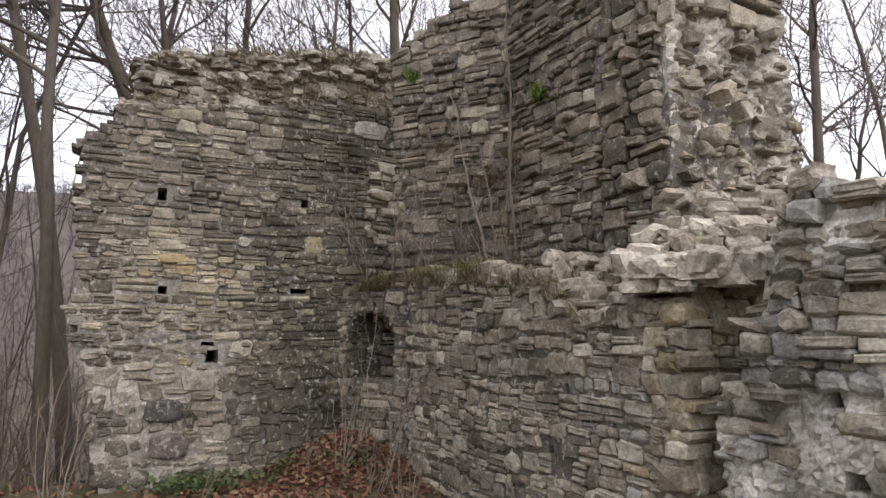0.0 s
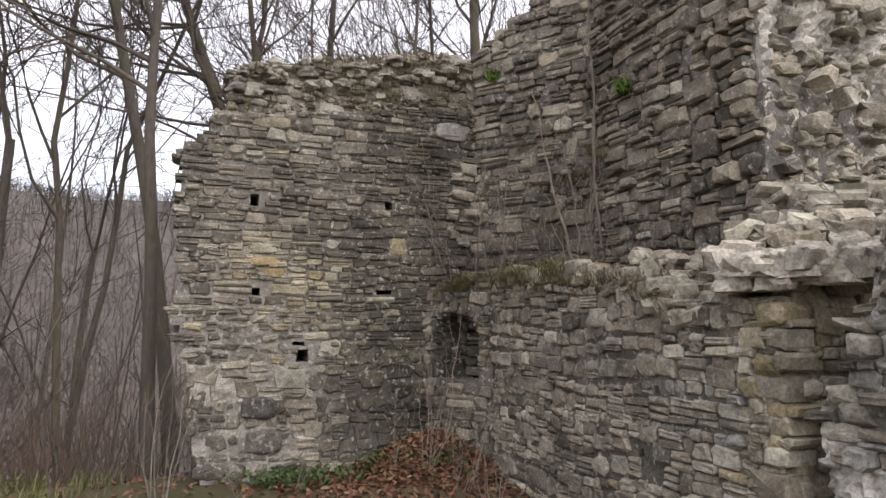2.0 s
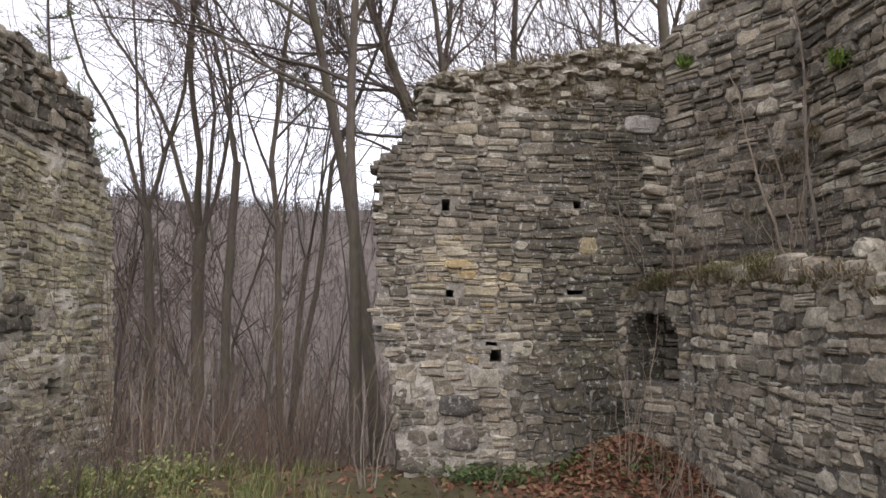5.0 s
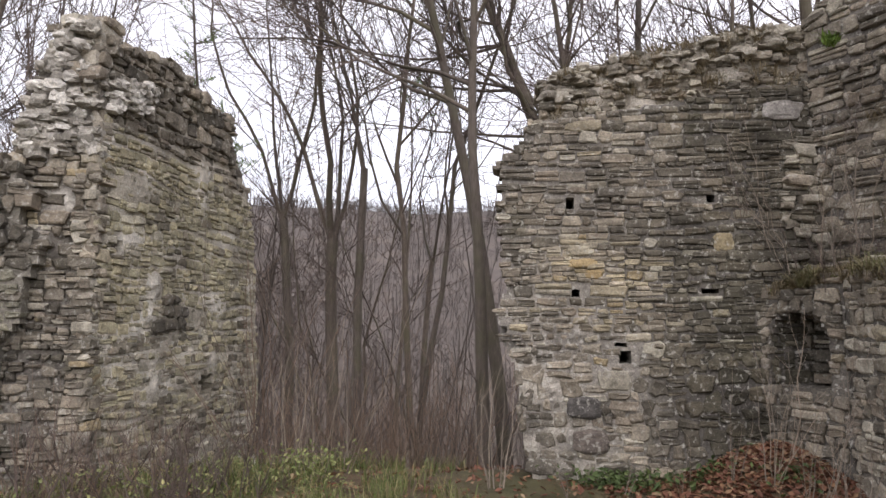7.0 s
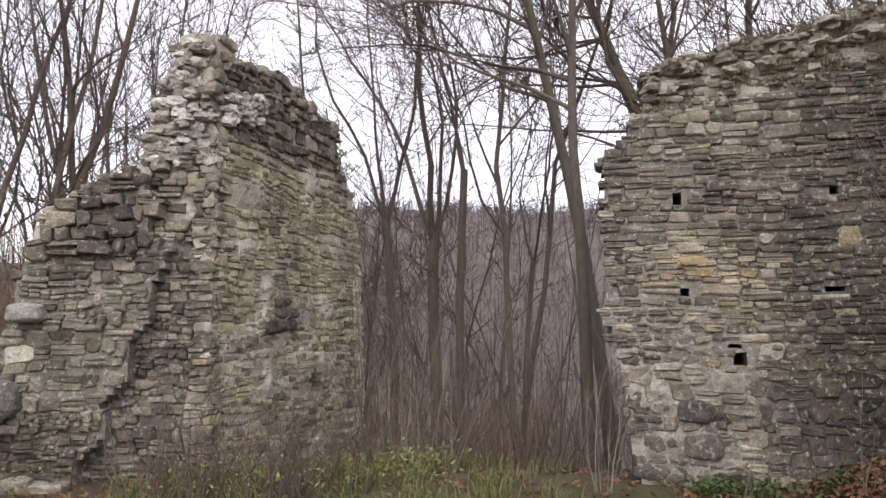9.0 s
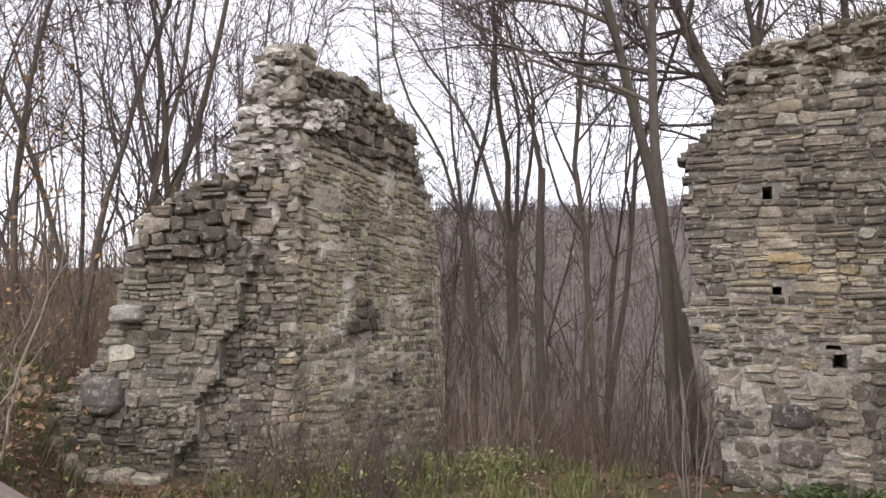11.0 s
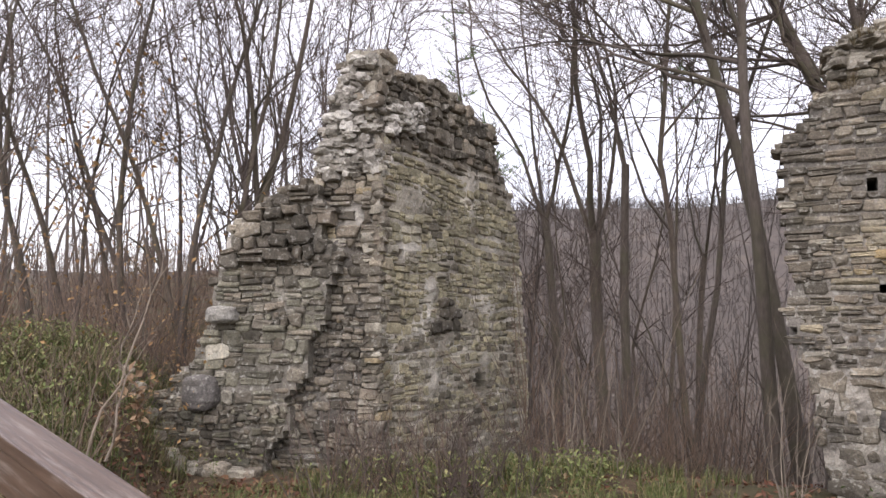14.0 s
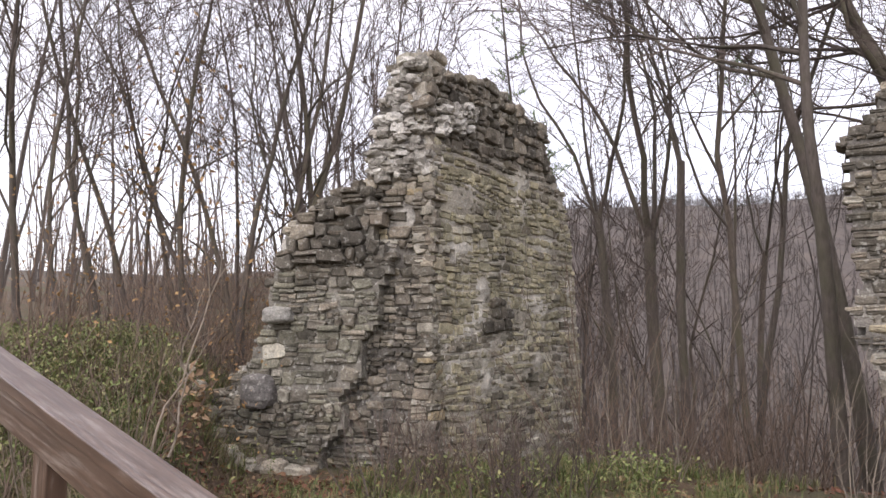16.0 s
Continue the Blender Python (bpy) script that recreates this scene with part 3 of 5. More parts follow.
def colour_e(u, z):
    lime = smooth(0.3, 0.8, u) * smooth(5.2, 4.2, z)
    return pick([(GREY, 1.1), (PALE, 0.2 + 0.6 * lime), (YELLOW, 0.1 + 0.3 * smooth(1.4, 1.8, u)), (DARK, 0.5 * smooth(0.5, 0.1, u))])


lime_e = lambda u, z: blend((0.26, 0.24, 0.205), (0.62, 0.59, 0.53), smooth(-0.25, 0.25, nz(u * 2.2, z * 2.2, 9)))
stones_e = courses(F_E, OUT_E, [], colour_e, 0.06, 0.18, 0.2, out=0.01, jut=0.1, rough=2.6, wave=0.16, skip=0.38, long=(0.8, 2.0), depth=0.2)
stones_e += [s for s in courses(F_E, [(-0.03, 4.9), (-0.03, 7.0), (1.6, 7.0), (1.7, 5.1)], [], lambda u, z: pick([(GREY, 1), (PALE, 0.5)]), 0.1, 0.24, 0.3, out=0.08, jut=0.05, rough=1.3, long=(1.6, 3.6))]
v, f = stone_piece(F_E, 1.7, 2.25, 4.5, 4.6, -0.25, 0.35, -0.03, 1.2)
stones_e.append((1.9, 4.5, v, f, (0.24, 0.23, 0.21)))
make_wall("wall_broken_end", "torn wall end showing rubble core and white lime mortar", wall_core(F_E, OUT_E, 1.4, [], lime_e, 0.055, g=0.05, sink=0.03), stones_e, (0.9, 3.8))

# low stub beyond the window
F_D = Frame(P_K, 152)
OUT_D = [(4.68, -0.5), (4.66, 1.0), (4.6, 1.25), (4.6, 1.55), (4.78, 1.7), (4.8, 1.95), (4.95, 2.1), (5.05, 2.5), (5.15, 2.76), (5.3, 2.84), (5.45, 2.76), (5.9, 2.74), (6.9, 2.7), (7.6, 2.4), (8.0, 1.4), (8.2, -0.5)]
HOLES_D = [box_hole(5.48, 1.2, 0.12, 0.12), box_hole(5.38, 1.62, 0.08, 0.09)]


def colour_d(u, z):
    return pick([(GREY, 1.3), (PALE, 1.1), ([(0.25, 0.247, 0.232), (0.33, 0.325, 0.305)], 1.2), (DARK, 0.25)], 0.85)


def patch_d(u, z):
    return math.exp(-((u - 4.86) ** 2 / 0.03 + (z - 1.08) ** 2 / 0.035)) + 0.8 * math.exp(-((u - 5.35) ** 2 / 0.03 + (z - 1.35) ** 2 / 0.05))


def lime_d(u, z):
    return blend((0.27, 0.255, 0.22), (0.84, 0.81, 0.74), min(1, 0.75 * smooth(0.05, 0.4, nz(u * 2.6, z * 2.6, 12)) + patch_d(u, z)))


stones_d = courses(F_D, OUT_D, HOLES_D + [lambda u, z: patch_d(u, z) > 0.62], colour_d, 0.035, 0.14, 0.3, out=0.015, jut=0.04, rough=1.3, wave=0.06, skip=0.08, long=(1.0, 3.2), depth=0.22, gap=0.008)
stones_d += crest(F_D, OUT_D, 1.1, lambda u, z: pick([(PALE, 0.5), (GREY, 1), (DARK, 0.4)]), 1.2, 0.13, 0.75)
make_wall("wall_stub", "broken wall stub of lichen-grey rubble with lime patches", wall_core(F_D, OUT_D, 1.2, HOLES_D, lime_d, 0.03, g=0.035, sink=0.035, smear=lambda u, z: 0.05 * patch_d(u, z)), stones_d, (5.2, 1.7))

# wall ruin across the gap
F_R = Frame(P_C2, -22)
OUT_R = [(-0.02, -0.6), (-0.02, 4.55), (-0.1, 5.0), (0.0, 5.75), (0.3, 5.74), (0.45, 5.55), (1.28, 5.7), (1.92, 5.58), (2.26, 5.48), (3.2, 5.35), (3.25, 4.6), (3.6, 4.35), (3.78, 4.1), (3.98, 3.58), (4.15, 2.27), (4.31, 0.77), (4.3, -1.6), (1.5, -1.0)]
HOLES_R = [round_hole(2.6, 1.1, 0.2), box_hole(0.43, 2.98, 0.16, 0.2), box_hole(0.1, 3.6, 0.1, 0.12)]


def colour_r(u, z):
    up = smooth(4.2, 4.7, z + 0.1 * u)
    low = smooth(2.4, 1.8, z)
    white = min(1.0, max(0.0, patch_r(u, z) - 0.25))
    return blend(stone_r(u, z, up, low), (0.55, 0.53, 0.47), 0.75 * white)


def stone_r(u, z, up, low):
    return pick([(GREY, 0.6), ([(0.36, 0.335, 0.23), (0.42, 0.38, 0.255), (0.31, 0.29, 0.2)], 4.2 * (1 - up) * (1 - 0.6 * low)), (PALE, 0.9 * (1 - up)), (DARK, 0.3 + 1.1 * up + 0.5 * low + 5.0 * math.exp(-((u - 1.6) ** 2 / 0.16 + (z - 2.1) ** 2 / 0.05)))])


mortar_r = lambda u, z: blend((0.28, 0.25, 0.19), (0.72, 0.69, 0.62), min(1, max(0, patch_r(u, z))) * 0.7 + 0.25 + 0.5 * smooth(-0.1, 0.4, nz(u * 1.5, z * 1.5, 3)) * smooth(4.6, 4.0, z))


def patch_r(u, z):
    return (0.6 + 0.9 * nz(u * 6, z * 6, 44)) * (math.exp(-((u - 1.12) ** 2 / 0.03 + (z - 2.4) ** 2 / 0.1)) + 0.8 * math.exp(-((u - 1.3) ** 2 / 0.15 + (z - 1.3) ** 2 / 0.08)) + 0.6 * math.exp(-((u - 0.15) ** 2 / 0.03 + (z - 4.2) ** 2 / 0.1)))


def patch_l(u, z):
    return (0.75 + 0.8 * nz(u * 5, z * 5, 45)) * (math.exp(-((u - 3.35) ** 2 / 0.1 + (z - 4.35) ** 2 / 0.1)) + 0.9 * math.exp(-((u - 3.4) ** 2 / 0.03 + (z - 2.95) ** 2 / 0.03)) + 0.7 * math.exp(-((u - 2.4) ** 2 / 0.15 + (z - 3.5) ** 2 / 0.03)) + 0.7 * math.exp(-((u - 2.3) ** 2 / 0.3 + (z - 0.7) ** 2 / 0.05)))


low_r = [(p[0], min(p[1], 4.5)) for p in OUT_R]
high_r = [(p[0], max(p[1], 4.5)) for p in OUT_R]
stones_r = courses(F_R, low_r, HOLES_R + [lambda u, z: patch_r(u, z) > 1.1], colour_r, 0.055, 0.16, 0.35, out=0.014, jut=0.012, rough=1.3, wave=0.09, gap=0.011, long=(0.9, 2.3))
stones_r += courses(F_R, [(1.2, 1.9), (1.25, 2.35), (1.6, 2.4), (2.0, 2.25), (1.9, 1.95)], [], lambda u, z: pick([(DARK, 1)]), 0.1, 0.2, 0.2, out=0.08, jut=0.03, rough=1.4, long=(1.2, 2.4), depth=0.25)
stones_r += courses(F_R, high_r, [], lambda u, z: pick([(DARK, 1), (GREY, 0.9)]), 0.12, 0.27, 0.15, out=0.0, jut=0.035, rough=1.6, wave=0.08, long=(0.7, 1.6))
stones_r += courses(F_R, [(-0.09, -0.3), (-0.09, 4.4), (0.16, 4.4), (0.26, 3.0), (0.14, 2.0), (0.24, 1.0), (0.18, -0.3)], HOLES_R, lambda u, z: pick([(GREY, 1), (PALE, 0.5), (YELLOW, 0.5), (DARK, 0.4)]), 0.07, 0.2, 0.3, out=0.03, jut=0.018, rough=1.5, wave=0.05, long=(1.0, 2.2), depth=0.2)
stones_r += crest(F_R, OUT_R, 0.62, lambda u, z: pick([(GREY, 1), (DARK, 0.6), (PALE, 0.2)]), 3.2)
make_wall("wall_west", "ruined wall face of yellowish rubble beside the gap", wall_core(F_R, OUT_R, 0.62, HOLES_R, mortar_r, 0.012, sink=0.015, smear=lambda u, z: -0.05 if z > 4.5 else 0.03 * smooth(0.0, 0.5, nz(u * 2, z * 2, 33)) + 0.05 * patch_r(u, z)), stones_r, (1.6, 2.6))

# its broken flank, stepping down to the bank
L0 = Vector((P_C2[0], P_C2[1], 0)) - unit(45) * 4.0
F_L = Frame((L0.x, L0.y), 45)
PROFILE_L = [(0.01, 4.5), (0.1, 5.3), (0.2, 5.8), (0.42, 5.7), (0.55, 5.55), (0.75, 5.05), (0.88, 4.4), (1.0, 3.92), (1.44, 3.88), (1.78, 3.6), (2.2, 3.3), (2.28, 2.83), (2.34, 2.24), (2.3, 2.0), (2.45, 1.65), (2.7, 1.49), (3.0, 1.1), (3.6, 0.7), (3.95, 0.5), (3.98, -0.5)]
OUT_L = [(4.0, -0.5)] + [(4.0 - u, z) for u, z in PROFILE_L]


def colour_l(u, z):
    lime = smooth(4.0, 4.6, z)
    white = min(1.0, max(0.0, patch_l(u, z) - 0.2) + 0.55 * lime * smooth(0.05, 0.35, nz(u * 3, z * 3, 46)))
    return blend(stone_l(u, z, lime), (0.6, 0.58, 0.53), 0.8 * white)


def stone_l(u, z, lime):
    return pick([(GREY, 1.2), (PALE, 0.25 + 0.9 * lime), (DARK, 0.35 + 0.4 * smooth(1.4, 0.6, z) + 1.5 * smooth(0.0, 0.3, nz(u * 1.2, z * 1.2, 40)) * (1 - lime) + 1.6 * math.exp(-((u - 3.6) ** 2 / 0.3 + (z - 2.5) ** 2 / 1.0))), (YELLOW, 0.06)])


lime_l = lambda u, z: blend((0.17, 0.157, 0.138), (0.6, 0.575, 0.52), smooth(0.0, 0.5, nz(u * 2.1, z * 2.1, 21) + 0.25 * smooth(4.0, 4.6, z) + patch_l(u, z)))
low_l = [(p[0], min(p[1], 4.2)) for p in OUT_L]
high_l = [(p[0], max(p[1], 4.2)) for p in OUT_L]
stones_l = courses(F_L, low_l, [lambda u, z: patch_l(u, z) > 1.15], colour_l, 0.06, 0.17, 0.35, out=0.02, jut=0.02, long=(0.9, 2.4), rough=1.4, wave=0.09, depth=0.22, skip=0.05)
stones_l += courses(F_L, high_l, [], colour_l, 0.05, 0.12, 0.2, out=0.0, jut=0.05, rough=2.2, wave=0.14, depth=0.22, skip=0.25, long=(0.8, 1.8))
stones_l += courses(F_L, [(3.8, -0.3), (3.7, 1.2), (3.82, 2.2), (3.7, 3.2), (3.78, 4.3), (4.05, 4.3), (4.05, -0.3)], [], lambda u, z: pick([(GREY, 1.2), (DARK, 0.8), (PALE, 0.3)]), 0.07, 0.2, 0.3, out=0.04, jut=0.02, rough=1.6, wave=0.05, long=(1.0, 2.2), depth=0.24)
stones_l += crest(F_L, OUT_L, 1.2, colour_l, 0.4, 0.12, 0.75)
make_wall("wall_west_flank", "broken wall flank of loose rubble stepping down a bank", wall_core(F_L, OUT_L, 1.5, [], lime_l, 0.028, g=0.06, sink=0.04, smear=lambda u, z: 0.06 * nz(u * 4, z * 4, 3) * smooth(4.0, 4.4, z) + 0.08 * patch_l(u, z)), stones_l, (2.6, 2.2))

# outer leaf before the flank, shaped to fit the camera's view, with ragged slanting edge
P0 = L0 + F_L.n * 0.24
F_P = Frame((P0.x, P0.y), 45)
OUT_P = [(0.1, -0.4), (0.1, 0.45), (0.97, 0.75), (1.4, 1.3), (1.72, 2.05), (1.8, 2.6), (2.05, 3.3), (2.55, 3.7), (3.05, 3.86), (3.3, 3.55), (3.22, 3.2), (3.5, 2.85), (3.3, 2.4), (3.36, 2.1), (3.08, 1.75), (3.12, 1.4), (2.82, 1.1), (2.86, 0.7), (2.6, 0.45), (2.5, -0.4)]
SLABS_P = [(1.8, 2.62), (2.02, 3.3), (2.55, 3.72), (3.05, 3.88), (3.4, 3.4), (3.3, 2.9), (2.6, 2.8)]


def colour_p(u, z):
    if z > 2.75:
        return pick([(DARK, 1.8), (GREY, 0.4)])
    olive = [(0.21, 0.205, 0.155), (0.26, 0.25, 0.19), (0.17, 0.165, 0.13)]
    return pick([(GREY, 0.8), (olive, 1.3), (PALE, 0.25), (DARK, 0.6 + 0.8 * smooth(1.3, 0.5, z) + 1.2 * smooth(0.0, 0.4, nz(u * 1.7, z * 1.7, 52)))])


stones_p = courses(F_P, OUT_P, [lambda u, z: z > 3.0], colour_p, 0.06, 0.21, 0.4, out=0.02, jut=0.02, rough=1.4, wave=0.07, gap=0.012, long=(0.8, 2.2), depth=0.25, flow=-0.03)
stones_p += courses(F_P, SLABS_P, [], colour_p, 0.08, 0.22, 0.25, out=0.07, jut=0.07, rough=1.7, wave=0.08, long=(1.3, 3.0), depth=0.3, flow=0.12, skip=0.06)
stones_p += crest(F_P, OUT_P, 0.3, lambda u, z: pick([(DARK, 1.2), (GREY, 0.6)]), 0.4, 0.13, 0.8)
make_wall("wall_west_leaf", "leaning outer leaf of a ruined wall in olive-grey rubble", wall_core(F_P, OUT_P, 0.5, [], lambda u, z: blend((0.16, 0.15, 0.125), MORTAR, 0.15 + 0.5 * smooth(0.1, 0.5, nz(u * 2, z * 2, 19))), 0.02, sink=0.02), stones_p, (2.4, 1.9))

# ---- lime-covered remains of the window vault ----
def lump(build, centre, size, seed, colour, turn=0.0, detail=3, rough=0.3, floor=-9.0):
    """A torn block: a dented, faceted mass."""
    bm = bmesh.new()
    bmesh.ops.create_icosphere(bm, subdivisions=detail, radius=1.0)
    ca, sa = math.cos(turn), math.sin(turn)
    verts = []
    for v in bm.verts:
        p = v.co
        q = Vector([math.copysign(abs(c) ** 0.6, c) for c in p])
        k = 1 + rough * nz(p.x * 1.7 + seed, p.y * 1.7, p.z * 1.7) + rough * (0.25 - abs(nz(p.x * 3.5 + seed, p.y * 3.5, p.z * 3.5))) + rough * 0.25 * nz(p.x * 13 + seed, p.y * 13, p.z * 13)
        q = Vector((q.x * size[0] * k, q.y * size[1] * k, q.z * size[2] * k))
        verts.append((centre[0] + q.x * ca - q.y * sa, centre[1] + q.x * sa + q.y * ca, max(floor + 0.02 * nz(p.x * 4, p.y * 4, seed), centre[2] + q.z)))
    build.add(verts, [tuple(v.index for v in f.verts) for f in bm.faces], colour)
    bm.free()


def make_vault():
    body = Build()
    r = random.Random(5)
    left, right = Vector((1.42, 4.98, 2.3)), Vector((2.1, 4.30, 2.33))
    e_left, e_right = Vector(F_E.at(0.05, 3.0, 0.05)), Vector(F_E.at(1.65, 3.1, 0.05))
    turn = math.atan2(right.y - left.y, right.x - left.x)
    lime = [(0.5, 0.46, 0.39), (0.42, 0.385, 0.32), (0.34, 0.31, 0.26)]
    for k in range(14):
        t = (k + r.random()) / 14
        p = left.lerp(right, t) + Vector((0, 0, r.uniform(-0.02, 0.14) - 0.03 * math.sin(3 * t)))
        p += (e_left - left).normalized() * r.uniform(-0.06, 0.12)
        lump(body, p, (r.uniform(0.1, 0.21), r.uniform(0.12, 0.22), r.uniform(0.08, 0.15)), k * 3.7, r.choice(lime), turn + r.uniform(-0.5, 0.5), 3, 0.36, p.z - r.uniform(0.03, 0.08))
    for s in range(1, 8):
        for k in range(9):
            t, q = (k + r.random()) / 9, s / 7
            p = left.lerp(right, t).lerp(e_left.lerp(e_right, t), q) + Vector((0, 0, r.uniform(-0.06, 0.12) - 0.06))
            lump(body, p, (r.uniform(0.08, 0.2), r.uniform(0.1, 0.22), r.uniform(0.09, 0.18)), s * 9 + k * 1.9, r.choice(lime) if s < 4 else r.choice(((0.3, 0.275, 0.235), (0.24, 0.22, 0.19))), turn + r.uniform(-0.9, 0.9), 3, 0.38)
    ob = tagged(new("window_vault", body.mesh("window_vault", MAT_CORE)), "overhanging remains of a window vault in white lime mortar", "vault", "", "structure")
    for k in range(80):
        b = Build()
        t, q = r.random(), r.random() ** 1.3
        p = left.lerp(right, t).lerp(e_left.lerp(e_right, t), 0.12 + 0.88 * q) + Vector((0, 0, 0.15 + r.uniform(-0.06, 0.08)))
        f = Frame((p.x - 0.2, p.y), math.degrees(math.pi / 2 - turn) + r.uniform(-55, 55))
        w, h = r.uniform(0.09, 0.2), r.uniform(0.07, 0.16)
        pv, pf = stone_piece(f, 0.2 - w / 2, 0.2 + w / 2, p.z - h / 2, p.z + h / 2, r.uniform(0.0, 0.1), 0.22, r.uniform(-0.6, 0.6), 2.2)
        b.add(pv, pf, pick([(GREY, 1.4), (PALE, 0.7), (DARK, 0.4), (YELLOW, 0.15)]))
        part("stone", b, MAT_STONE, ob)


make_vault()


r_l = random.Random(23)
ledge_b = Build()
for k in range(60):
    u = r_l.uniform(2.6, 3.9)
    lump(ledge_b, F_A1.at(u, 2.5 - 0.45 * smooth(2.6, 3.4, u) + r_l.uniform(-0.05, 0.15), -r_l.uniform(0.05, 0.75)), (r_l.uniform(0.05, 0.16), r_l.uniform(0.06, 0.15), r_l.uniform(0.03, 0.09)), k * 2.1, pick([(GREY, 1), (PALE, 1.2)]), r_l.uniform(0, 3), 2, 0.4)
tagged(new("ledge_rubble", ledge_b.mesh("ledge_rubble", MAT_STONE)), "loose pale rubble lying along the wall ledge", "rubble", "", "stuff")


crest_b = Build()
for k in range(70):
    u = r_l.uniform(0.35, 3.6)
    top = 5.12 + 0.3 * smooth(0.4, 1.4, u) + 0.28 * smooth(1.8, 3.0, u)
    lump(crest_b, F_B.at(u, top - r_l.uniform(0.0, 0.45) ** 1.3, -r_l.uniform(0.0, 0.12)), (r_l.uniform(0.03, 0.11), r_l.uniform(0.06, 0.12), r_l.uniform(0.025, 0.07)), k * 1.7, (0.38, 0.355, 0.3) if k % 3 else (0.25, 0.23, 0.19), r_l.uniform(0, 3), 2, 0.6)
tagged(new("crest_mortar", crest_b.mesh("crest_mortar", MAT_CORE)), "crumbling lime mortar along the broken wall top", "mortar", "", "stuff")


lime_b = Build()
for k in range(150):
    u, z = r_l.uniform(3.0, 4.0), r_l.uniform(4.0, 5.75)
    if inside(OUT_L, u - 0.03, z + 0.04):
        shade = r_l.choice(((0.62, 0.6, 0.55), (0.45, 0.43, 0.385), (0.3, 0.285, 0.25), (0.24, 0.225, 0.195)))
        lump(lime_b, F_L.at(u, z, r_l.uniform(0.0, 0.06)), (r_l.uniform(0.05, 0.13), r_l.uniform(0.05, 0.1), r_l.uniform(0.025, 0.075)), k * 2.3, shade, r_l.uniform(0.4, 1.2), 2, 0.55)
for k in range(46):
    t = r_l.random()
    u, z = 0.1 + 0.85 * t, 4.75 + 0.25 * t + r_l.uniform(-0.16, 0.2)
    lump(lime_b, F_R.at(u, z, r_l.uniform(0.0, 0.05)), (r_l.uniform(0.04, 0.1), r_l.uniform(0.05, 0.09), r_l.uniform(0.03, 0.07)), k * 3.1, r_l.choice(((0.6, 0.58, 0.53), (0.42, 0.4, 0.36), (0.28, 0.265, 0.23))), r_l.uniform(0, 3), 2, 0.55)
tagged(new("lime_lumps", lime_b.mesh("lime_lumps", MAT_CORE)), "whitish lumps of old lime mortar on the torn wall top", "mortar", "", "stuff")


def loose_stone(face, u, z, out, size, colour, label):
    b = Build()
    lump(b, face.at(u, z, out), size, u * 7 + z, colour, math.atan2(face.d.y, face.d.x), 3, 0.16)
    ob = new("stone_block", b.mesh("stone_block", MAT_STONE))
    return tagged(ob, label, "stone", "large blocks")


loose_stone(F_P, 1.66, 1.12, 0.06, (0.24, 0.14, 0.22), (0.17, 0.16, 0.15), "large rounded grey boulder bedded in a ruined wall")
loose_stone(F_P, 1.95, 2.13, 0.08, (0.2, 0.17, 0.12), (0.33, 0.32, 0.29), "pale lichen-covered stone jutting from a ruined wall")
loose_stone(F_B, 3.31, 4.63, 0.0, (0.23, 0.06, 0.12), (0.30, 0.285, 0.265), "smooth squared pale ashlar block in a rubble wall")
loose_stone(F_B, 0.85, 1.02, 0.0, (0.2, 0.07, 0.13), (0.09, 0.085, 0.08), "dark squared stone set in a limewashed wall")
loose_stone(F_B, 0.92, 0.62, 0.0, (0.2, 0.07, 0.14), (0.14, 0.12, 0.105), "dark squared stone set in a limewashed wall")

for u, z, w, h, shade, what in [(0.88, 2.77, 0.18, 0.06, (0.4, 0.31, 0.17), "ochre"), (1.0, 2.63, 0.11, 0.06, (0.37, 0.28, 0.15), "ochre"), (0.84, 2.93, 0.17, 0.07, (0.45, 0.41, 0.31), "pale buff"), (2.55, 3.02, 0.12, 0.11, (0.26, 0.22, 0.14), "dull yellow")]:
    loose_stone(F_B, u, z, -0.02, (w, 0.05, h), shade, what + " squared stone set in a grey rubble wall")
for k in range(16):
    u, out = 0.5 + 0.13 * k + r_l.uniform(-0.1, 0.1), r_l.uniform(0.12, 0.6)
    q = F_P.at(u, 0, out)
    size = (r_l.uniform(0.08, 0.2), r_l.uniform(0.08, 0.16), r_l.uniform(0.05, 0.11))
    loose_stone(F_P, u, height(q[0], q[1]) + size[2] * 0.6, out, size, pick([(GREY, 1), (PALE, 1)]), "fallen grey stone at the foot of a ruined wall")

# ---- plants ----
def tube(build, pts, radii, sides):
    o = len(build.v)
    n = len(pts)
    for i, p in enumerate(pts):
        d = (pts[min(i + 1, n - 1)] - pts[max(i - 1, 0)])
        d = d.normalized() if d.length > 1e-6 else Vector((0, 0, 1))
        a = d.orthogonal().normalized()
        b = d.cross(a)
        for k in range(sides):
            t = 2 * math.pi * k / sides
            build.v.append(tuple(p + (a * math.cos(t) + b * math.sin(t)) * radii[i]))
    for i in range(n - 1):
        for k in range(sides):
            c, e = o + i * sides + k, o + i * sides + (k + 1) % sides
            build.f.append((c, e, e + sides, c + sides))


def shoot(r, start, direction, length, r0, r1, segs, wobble, lift):
    pts, rad, p, d = [start.copy()], [r0], start.copy(), direction.normalized()
    for i in range(segs):
        d = (d + Vector((r.gauss(0, wobble), r.gauss(0, wobble), r.gauss(0, wobble) * 0.6 + lift))).normalized()
        p = p + d * (length / segs)
        pts.append(p.copy())
        rad.append(r0 + (r1 - r0) * ((i + 1) / segs) ** 0.8)
    return pts, rad


